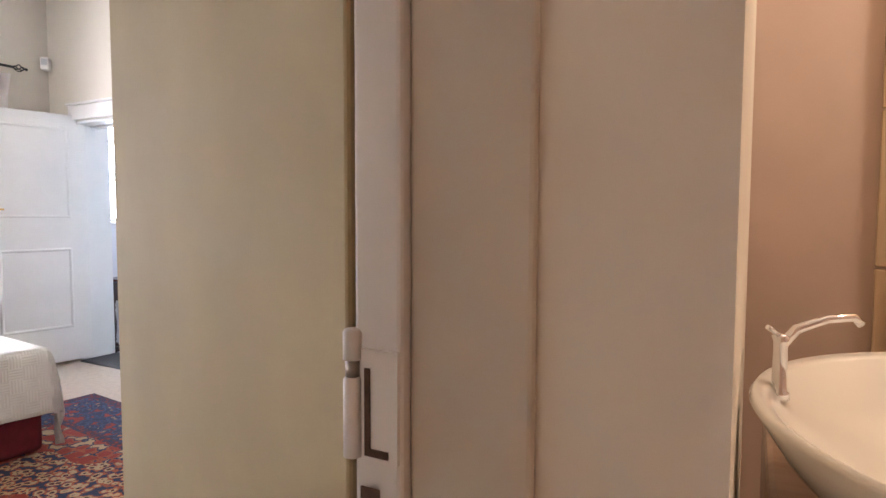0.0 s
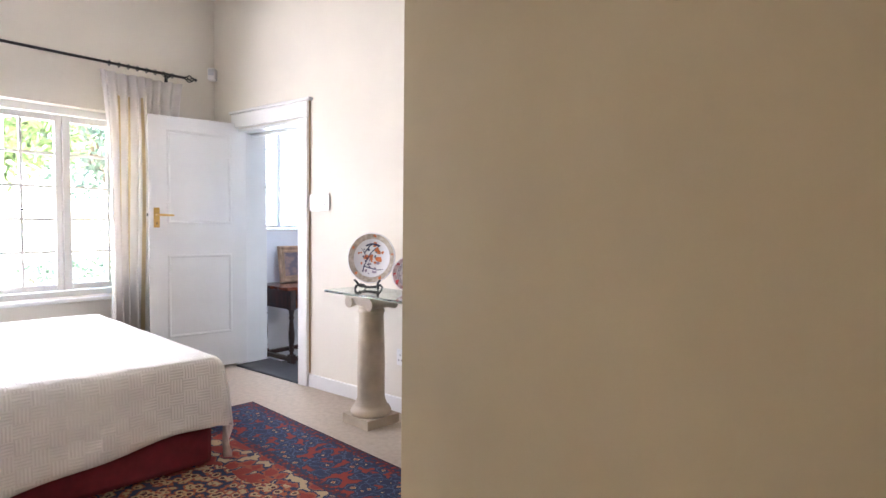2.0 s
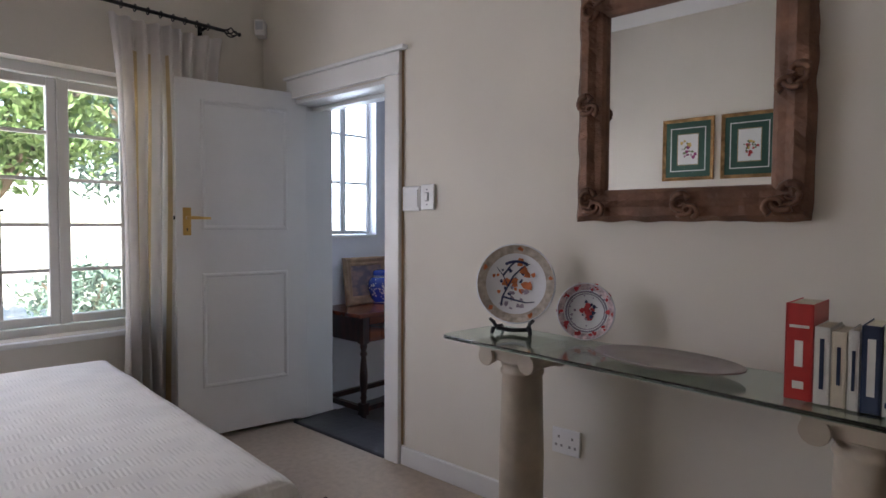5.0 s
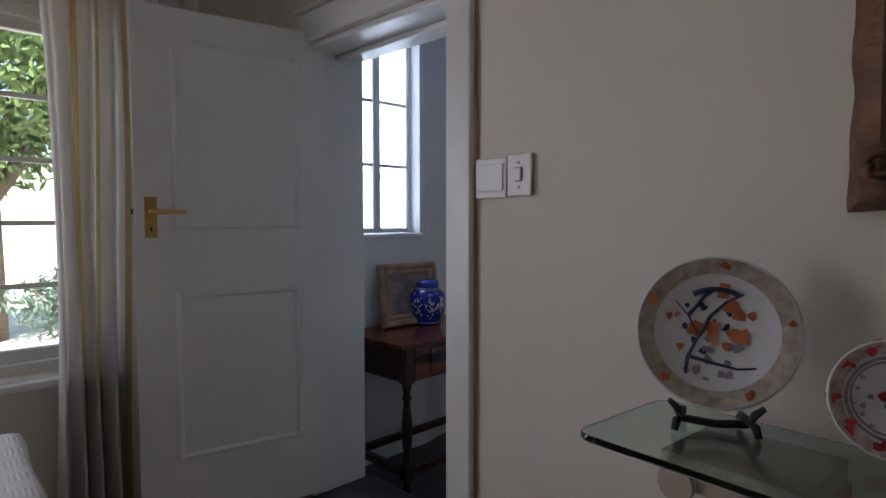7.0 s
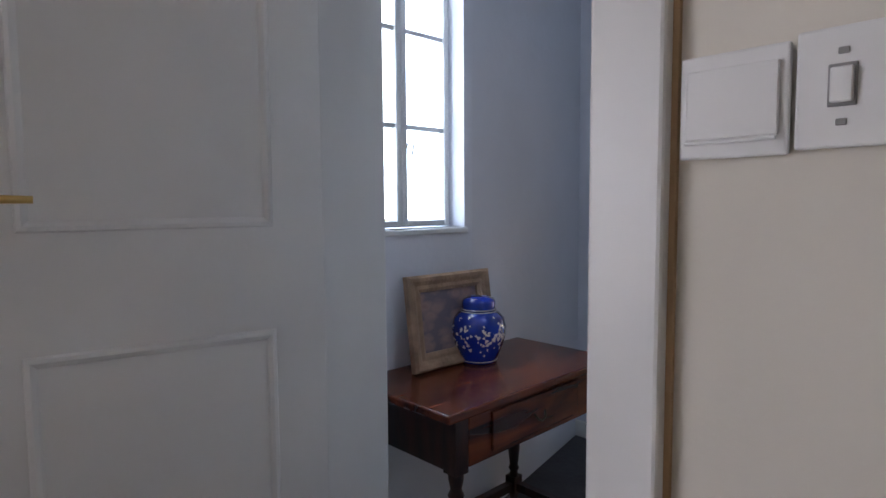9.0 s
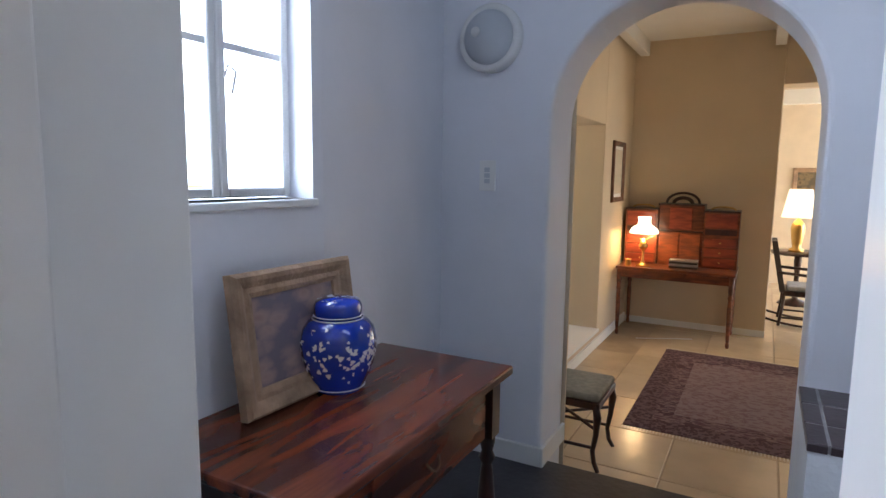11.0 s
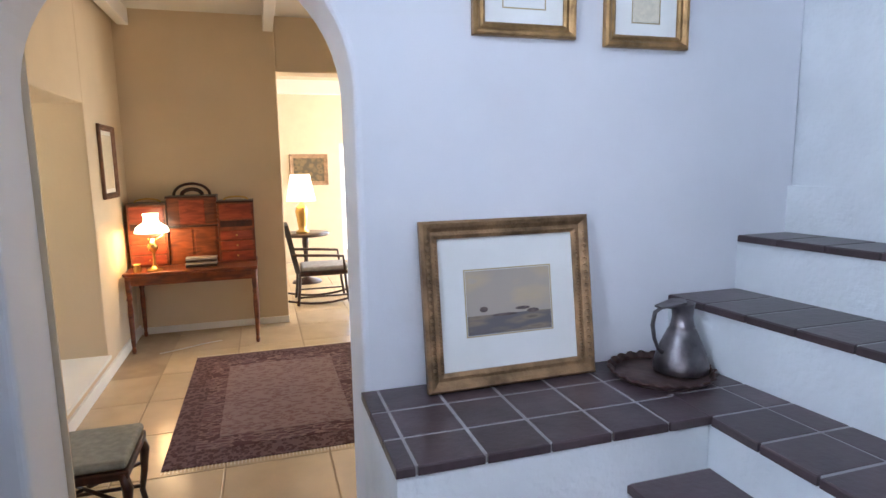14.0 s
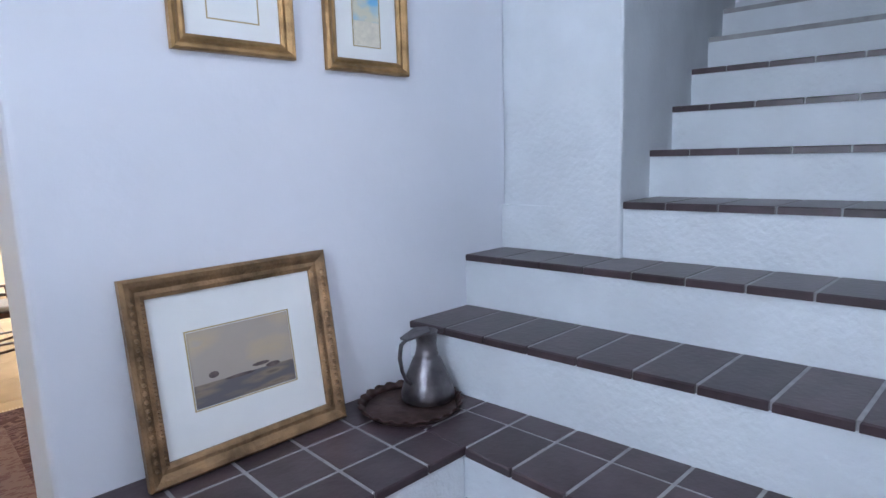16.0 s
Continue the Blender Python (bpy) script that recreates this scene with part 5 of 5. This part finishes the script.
hi = [bm.verts.new(((0.178 + 0.006 * math.sin(24 * 6.2832 * k / n)) * math.cos(6.2832 * k / n), (0.178 + 0.006 * math.sin(24 * 6.2832 * k / n)) * math.sin(6.2832 * k / n), 0.026 + 0.004 * math.cos(24 * 6.2832 * k / n))) for k in range(n)]
for k in range(n):
    bm.faces.new((lo[k], lo[(k + 1) % n], hi[(k + 1) % n], hi[k])).smooth = True
ob = part("crimped_rim", bm, COPPER, tray)
ob.modifiers.new("thick", "SOLIDIFY").thickness = 0.004
jug = thing("metal_jug", pose(-2.062, 6.13, 0.4375, 0, 0, 0) @ Matrix.Diagonal((1.14, 1.14, 1.02, 1)), "old tinned copper jug with a long handle", "jug")
bm = bmesh.new()
lathe(bm, [(0.080, 0), (0.086, 0.004), (0.087, 0.025), (0.077, 0.062), (0.065, 0.098), (0.053, 0.130), (0.044, 0.152), (0.037, 0.162), (0.039, 0.166), (0.036, 0.172), (0.032, 0.20), (0.036, 0.245), (0.038, 0.25), (0.034, 0.249), (0.028, 0.20)], 40, cap=False)
part("jug_body", bm, PEWTER, jug)
bm = bmesh.new()
tube(bm, [(-0.034, 0, 0.235), (-0.075, 0, 0.243), (-0.105, 0, 0.225), (-0.112, 0, 0.18), (-0.104, 0, 0.13), (-0.088, 0, 0.09), (-0.072, 0, 0.075)], [0.006, 0.006, 0.007, 0.007, 0.006, 0.006, 0.008], 10)
part("jug_handle", bm, PEWTER, jug)
bm = bmesh.new()
prism(bm, [(-0.05, -0.018), (0.03, -0.036), (0.055, 0), (0.03, 0.036), (-0.05, 0.018)], 0.251, 0.258, m=pose(0, 0, 0, 0, -10))
part("jug_lid", bm, PEWTER, jug)

# ---- study furniture ----
rug2 = thing("faded_rug", pose(-3.425, 8.92, FF), "faded purple-brown oriental rug on the tiles", "rug")
for nm, hx, hy, z, m in (("rug_edge", 0.725, 1.05, 0.006, FARRUGBAND), ("rug_field", 0.56, 0.86, 0.008, FARRUGFIELD), ("inner_field", 0.43, 0.70, 0.0095, patterned("faded_rug_centre", [(0, (0.30, 0.22, 0.22)), (0.35, (0.17, 0.09, 0.10)), (0.6, (0.24, 0.17, 0.18))], 22, stretch=(0.7, 1.8, 1)))):
    part(nm, bb(-hx, hx, -hy, hy, 0.001, z), m, rug2)
for sy in (-1, 1):
    bm = bmesh.new()
    for k in range(70):
        x = -0.72 + 1.44 * k / 69
        box(bm, x - 0.003, x + 0.003, min(sy * 1.05, sy * 1.09), max(sy * 1.05, sy * 1.09), 0.001, 0.004)
    part("fringe", bm, PAPER, rug2, "pale cotton fringe")

DT = 0.765
desk = thing("writing_desk", pose(-4.175, 10.58, FF) @ Matrix.Diagonal((1.055, 1, 1, 1)), "red mahogany writing desk with drawers and gallery", "desk")
soften(part("desktop", bb(-0.56, 0.56, -0.30, 0.36, DT - 0.03, DT), DESKWOOD, desk), 0.006)
part("apron", bb(-0.53, 0.53, -0.28, -0.26, DT - 0.12, DT - 0.031), DESKWOOD, desk)
for sx in (-1, 1):
    for y in (-0.265, 0.33):
        bm = bmesh.new()
        m = Matrix.Translation((sx * 0.525, y, 0))
        lathe(bm, [(0.014, 0), (0.020, 0.03), (0.014, 0.06), (0.018, 0.1), (0.024, 0.40), (0.018, 0.5), (0.027, 0.52), (0.02, 0.54), (0.025, 0.60), (0.027, DT - 0.031)], 14, m)
        part("turned_leg", bm, DESKWOOD, desk)
RED2 = wood("bright_red_drawer_front", (0.36, 0.07, 0.03), (0.2, 0.03, 0.015), 0.3, (2, 8, 8))
for x0, x1, h in ((-0.55, -0.22, 0.60), (-0.22, 0.22, 0.66), (0.22, 0.55, 0.60)):
    mid = x0 == -0.22
    part("carcass", bb(x0 + 0.002, x1 - 0.002, 0.10 if mid else 0.06, 0.35, DT + 0.001, DT + h), DESKWOOD, desk)
    part("shelf_edge", bb(x0, x1, 0.045, 0.36, DT + h, DT + h + 0.018), DARKWOOD, desk)
    for k in range(3):
        z0 = DT + 0.02 + k * 0.105
        if not mid:
            d = soften(part("drawer", bb(x0 + 0.02, x1 - 0.02, 0.05, 0.0595, z0, z0 + 0.09), RED2, desk), 0.003, 1)
            bm = bmesh.new()
            bmesh.ops.create_uvsphere(bm, u_segments=8, v_segments=6, radius=0.009, matrix=Matrix.Translation(((x0 + x1) / 2, 0.044, z0 + 0.045)))
            part("knob", bm, BRASS, d)
    if not mid:
        # Flat dark panel instead of a recess; its colour gives the niche's shade.
        part("niche_shade_panel", bb(x0 + 0.02, x1 - 0.02, 0.054, 0.0595, DT + 0.36, DT + 0.42), DARKWOOD, desk)
        soften(part("cupboard_door", bb(x0 + 0.02, x1 - 0.02, 0.05, 0.0595, DT + 0.435, DT + h - 0.015), RED2, desk), 0.003, 1)
    else:
        for a, b in ((-0.2, -0.01), (0.01, 0.2)):
            soften(part("cupboard_door", bb(a, b, 0.09, 0.0995, DT + 0.02, DT + 0.36), DESKWOOD, desk), 0.004, 1)
        soften(part("cupboard_door", bb(-0.11, 0.11, 0.088, 0.0995, DT + 0.40, DT + 0.64), RED2, desk), 0.004, 1)
        part("shelf_edge", bb(-0.218, 0.218, 0.08, 0.0995, DT + 0.368, DT + 0.386), DARKWOOD, desk)
bm = bmesh.new()
tube(bm, [(0.16 * math.cos(radians(180 - 12 * k)), 0.2, DT + 0.68 + 0.115 * math.sin(radians(180 - 12 * k))) for k in range(16)], 0.014, 8)
tube(bm, [(0.09 * math.cos(radians(180 - 12 * k)), 0.2, DT + 0.68 + 0.06 * math.sin(radians(180 - 12 * k))) for k in range(16)], 0.02, 8)
part("arched_crest", bm, DARKWOOD, desk)
for sx in (-1, 1):
    bm = bmesh.new()
    tube(bm, [(sx * 0.39 + 0.11 * math.cos(radians(180 - 15 * k)), 0.2, DT + 0.62 + 0.035 * math.sin(radians(180 - 15 * k))) for k in range(13)], 0.009, 8)
    part("brass_gallery", bm, BRASS, desk)
ol = thing("oil_lamp", pose(-4.51, 10.42, FF + DT), "brass table lamp with a lit milk-glass shade", "lamp")
bm = bmesh.new()
lathe(bm, [(0.07, 0), (0.07, 0.012), (0.03, 0.03), (0.014, 0.06), (0.012, 0.16), (0.02, 0.18), (0.04, 0.20), (0.05, 0.23), (0.03, 0.26), (0.02, 0.30)], 24)
part("lamp_foot", bm, BRASS, ol)
bm = bmesh.new()
lathe(bm, [(0.148, 0.36), (0.150, 0.375), (0.135, 0.41), (0.10, 0.435), (0.07, 0.455), (0.062, 0.50), (0.072, 0.535)], 32, cap=False)
part("glass_shade", bm, SHADEGLASS, ol, "glowing white milk-glass shade")
bm = bmesh.new()
tube(bm, [(0.02, 0, 0.29), (0.09, 0, 0.33), (0.10, 0, 0.38), (0.07, 0, 0.45)], 0.004, 6)
part("shade_arm", bm, BRASS, ol)
lamp("oil_lamp_bulb", "POINT", pose(-4.51, 10.40, FF + DT + 0.33), 1.15, (1.0, 0.66, 0.32), soft=0.03)
bx = thing("letter_box", pose(-4.10, 10.42, FF + DT), "small dark slatted letter tray on the desk", "box")
for k in range(4):
    part("slat", bb(-0.14, 0.14, 0, 0.13, 0.004 + k * 0.024, 0.02 + k * 0.024), COVERS["grey"] if k % 2 else IRON, bx)
ink = thing("brass_pen_pot", pose(-4.65, 10.36, FF + DT), "small brass pot on the desk", "pot")
bm = bmesh.new()
lathe(bm, [(0.03, 0), (0.035, 0.02), (0.028, 0.06), (0.034, 0.075), (0.03, 0.074), (0.02, 0.02)], 18, cap=False)
part("pot_body", bm, BRASS, ink)
cable = thing("lamp_cable", pose(-4.25, 10.30, FF), "white lamp cable trailing over the tiles", "cable")
bm = bmesh.new()
tube(bm, [(-0.25, -0.08, 0.005), (-0.05, 0.02, 0.005), (0.12, 0.12, 0.005), (0.28, 0.18, 0.005)], 0.004, 6)
part("cord", bm, PLASTIC, cable)
picture("framed_picture", pose(-4.797, 10.28, 0.94, 0, 0, 90), 0.52, 0.64, 0.05, 0.03, 0.45, DULLGILT, "old picture in a dark gilt frame on the study wall", [("print", PAPER, 0, 1)], 0.03)
picture("framed_picture", pose(-2.69, 14.997, 0.85), 0.66, 0.54, 0.07, 0.0, 0.40, BAREFRAME, "dark engraving in a pale wooden frame", [("print", DARKPRINT, 0, 1)], 0.03)

stool = thing("side_chair", pose(-4.37, 7.30, FF, 0, 0, 0), "dark cabriole-legged chair with grey-green seat", "chair")
soften(part("seat", bb(-0.22, 0.23, -0.20, 0.22, 0.42, 0.465), FABRIC, stool, "grey-green upholstered seat"), 0.02, 3)
soften(part("seat_frame", bb(-0.225, 0.235, -0.205, 0.225, 0.375, 0.419), DARKWOOD, stool), 0.008)
for sx in (-1, 1):
    for sy in (-1, 1):
        bm = bmesh.new()
        x0, y0 = sx * 0.205 + 0.005, sy * 0.185
        tube(bm, [(x0, y0, 0.40), (x0 + sx * 0.016, y0 + sy * 0.012, 0.33), (x0 + sx * 0.008, y0, 0.22), (x0 - sx * 0.008, y0, 0.12), (x0 + sx * 0.004, y0, 0.05), (x0 + sx * 0.03, y0 + sy * 0.01, 0.0)], [0.024, 0.024, 0.017, 0.014, 0.014, 0.013], 8)
        part("cabriole_leg", bm, DARKWOOD, stool)
for a, b, z in (((-0.2, -0.185), (0.2, -0.185), 0.14), ((-0.2, -0.185), (0.2, 0.185), 0.26), ((-0.2, 0.185), (0.2, -0.185), 0.262), ((-0.2, 0.185), (0.2, 0.185), 0.14)):
    bm = bmesh.new()
    tube(bm, [(*a, z), (*b, z)], 0.010, 8)
    part("stretcher", bm, DARKWOOD, stool)

# ---- sunroom things ----
ac = thing("rocking_armchair", pose(-2.86, 11.95, FF, 0, 0, 0), "dark wooden armchair with a cane back", "chair")
soften(part("seat", bb(-0.26, 0.34, -0.27, 0.27, 0.36, 0.42), DARKWOOD, ac), 0.02)
bm = bmesh.new()
prism(bm, [(-0.30, 0.40), (-0.24, 0.40), (-0.36, 1.0), (-0.42, 1.0)], -0.25, 0.25, "y")
part("backrest", bm, mat("dark_grey_cane", (0.07, 0.06, 0.06), 0.7, 0.3, 60, 0.5, 150), ac)
for sy in (-1, 1):
    bm = bmesh.new()
    tube(bm, [(-0.34, sy * 0.28, 0.64), (0.0, sy * 0.29, 0.62), (0.28, sy * 0.28, 0.60), (0.30, sy * 0.28, 0.42)], 0.018, 8)
    part("armrest", bm, DARKWOOD, ac)
    for x in (-0.25, 0.30):
        bm = bmesh.new()
        tube(bm, [(x, sy * 0.25, 0.40), (x * 1.05, sy * 0.25, 0.2), (x * 1.15, sy * 0.25, 0.0)], 0.018, 8)
        part("leg", bm, DARKWOOD, ac)
    bm = bmesh.new()
    tube(bm, [(-0.27, sy * 0.25, 0.10), (0.32, sy * 0.25, 0.10)], 0.012, 8)
    part("stretcher", bm, DARKWOOD, ac)
for sy in (-1, 1):
    bm = bmesh.new()
    tube(bm, [(-0.52 + 0.13 * k, sy * 0.25, 0.014 + 0.09 * ((k - 4) / 4) ** 2) for k in range(9)], 0.014, 8)
    part("rocker", bm, DARKWOOD, ac)
bm = bmesh.new()
box(bm, -0.22, 0.36, -0.23, 0.23, 0.421, 0.475)
soften(part("seat_cushion", bm, mat("pale_blue_grey_cushion", (0.42, 0.42, 0.46), 0.9, 0.15, 20, 0.2, 150), ac, "pale grey seat cushion"), 0.02, 3)
ta = thing("round_lamp_table", pose(-2.93, 13.2, FF), "dark round lamp table", "table")
bm = bmesh.new()
lathe(bm, [(0.001, 0.70), (0.34, 0.70), (0.35, 0.72), (0.34, 0.74), (0.001, 0.74)], 32)
part("tabletop", bm, DARKWOOD, ta)
bm = bmesh.new()
lathe(bm, [(0.22, 0), (0.2, 0.03), (0.04, 0.08), (0.03, 0.4), (0.05, 0.6), (0.04, 0.70)], 20)
part("pedestal", bm, DARKWOOD, ta)
tl = thing("table_lamp", pose(-2.965, 13.15, FF + 0.741) @ Matrix.Diagonal((1.05, 1.05, 1.12, 1)), "gilt urn table lamp with a lit pleated cream shade", "lamp")
bm = bmesh.new()
lathe(bm, [(0.09, 0), (0.09, 0.03), (0.05, 0.05), (0.06, 0.10), (0.085, 0.28), (0.075, 0.34), (0.04, 0.38), (0.015, 0.40), (0.012, 0.46)], 24)
part("lamp_urn", bm, BRASS, tl)
bm = bmesh.new()
lathe(bm, [(0.20, 0.42), (0.13, 0.76)], 40, cap=False)
part("lamp_shade", bm, SHADECLOTH, tl, "glowing pleated cream shade")

# ---- garden ----
tagged(solid("ground", bb(-400, 400, -400, 400, -0.9, -0.7), GRASS), "dry lawn and pale gravel", "ground", kind="structure")


def shrub(name, x, y, z0, r, h, n, m, label, leaf=0.10, seed=1):
    rn = random.Random(seed)
    s = thing(name, pose(x, y, z0), label, "tree" if h > 2 else "shrub")
    bm = bmesh.new()
    tube(bm, [(0, 0, 0), (0.05, 0.03, h * 0.35), (0.0, 0.1, h * 0.7)], [0.05 * h, 0.035 * h, 0.015 * h], 8)
    for k in range(5):
        a = k * 1.3
        tube(bm, [(0.03, 0.02, h * 0.35), (r * 0.4 * math.cos(a), r * 0.4 * math.sin(a), h * 0.6), (r * 0.7 * math.cos(a), r * 0.7 * math.sin(a), h * 0.8)], [0.025 * h, 0.015 * h, 0.006 * h], 6)
    part("trunk", bm, BARK, s)
    verts, faces = [], []
    for _ in range(n):
        d = Vector((rn.gauss(0, 1), rn.gauss(0, 1), rn.gauss(0, 1))).normalized()
        q = rn.uniform(0.45, 1.0) * (0.8 + 0.35 * noise.noise(d * 2.2))
        c = Vector((d.x * r * q, d.y * r * q, h * 0.66 + d.z * h * 0.36 * q))
        u = Vector((rn.gauss(0, 1), rn.gauss(0, 1), rn.gauss(0, 1))).normalized() * leaf * rn.uniform(0.6, 1.4)
        w = u.orthogonal().normalized() * leaf * 0.35
        i = len(verts)
        verts += [c - u, c + w, c + u, c - w]
        faces.append((i, i + 1, i + 2, i + 3))
    me = bpy.data.meshes.new("crown")
    me.from_pydata([tuple(v) for v in verts], [], faces)
    me.materials.append(m)
    cr = new("crown", me)
    cr.parent = s
    return s


shrub("tree", -13.5, 4.2, -0.7, 2.6, 6.0, 7000, LEAFG, "broad green garden tree", 0.11, 1)
shrub("tree", -15.5, 8.0, -0.7, 3.0, 6.6, 7000, LEAFB, "tall grey-green garden tree", 0.12, 2)
shrub("tree", -16.0, 0.5, -0.7, 3.0, 6.2, 6000, LEAFG, "dark green garden tree", 0.12, 3)
for i, (x, y, r, h) in enumerate(((-9.5, 4.6, 0.9, 1.5), (-10.4, 6.3, 1.0, 1.6), (-10.0, 2.6, 0.9, 1.3), (-9.0, 7.9, 0.9, 1.4))):
    shrub("shrub", x, y, -0.7, r, h, 2000, (LEAFB, LEAFG)[i % 2], "rounded green garden shrub", 0.055, 10 + i)
for i, (x, y) in enumerate(((-8.0, 4.3), (-8.3, 5.2), (-7.9, 3.4))):
    shrub("flowering_shrub", x, y, -0.7, 0.35, 0.5, 260, FLOWER if i != 1 else LEAFG, "low yellow flowering plant", 0.05, 30 + i)
ag = thing("cordyline_palm", pose(-9.2, 5.3, -0.7), "spiky blue-green cordyline with strap leaves", "palm")
bm = bmesh.new()
tube(bm, [(0, 0, 0), (0.03, 0, 1.0), (0, 0.04, 1.9)], [0.09, 0.07, 0.06], 8)
part("trunk", bm, BARK, ag)
rnd = random.Random(5)
for k in range(54):
    a, e, L = rnd.uniform(0, 6.28), rnd.uniform(-0.3, 1.3), rnd.uniform(0.6, 0.85)
    bm = bmesh.new()
    p = [Vector((0, 0, 1.9)) + Vector((math.cos(a) * math.cos(e), math.sin(a) * math.cos(e), math.sin(e))) * L * s - Vector((0, 0, 0.25 * s * s)) for s in (0.05, 0.4, 0.75, 1.0)]
    w = Vector((-math.sin(a), math.cos(a), 0))
    vs = [(bm.verts.new(q - w * b), bm.verts.new(q + w * b)) for q, b in zip(p, (0.02, 0.028, 0.018, 0.002))]
    for q0, q1 in zip(vs, vs[1:]):
        bm.faces.new((q0[0], q0[1], q1[1], q1[0]))
    part("strap_leaf", bm, LEAFB, ag)
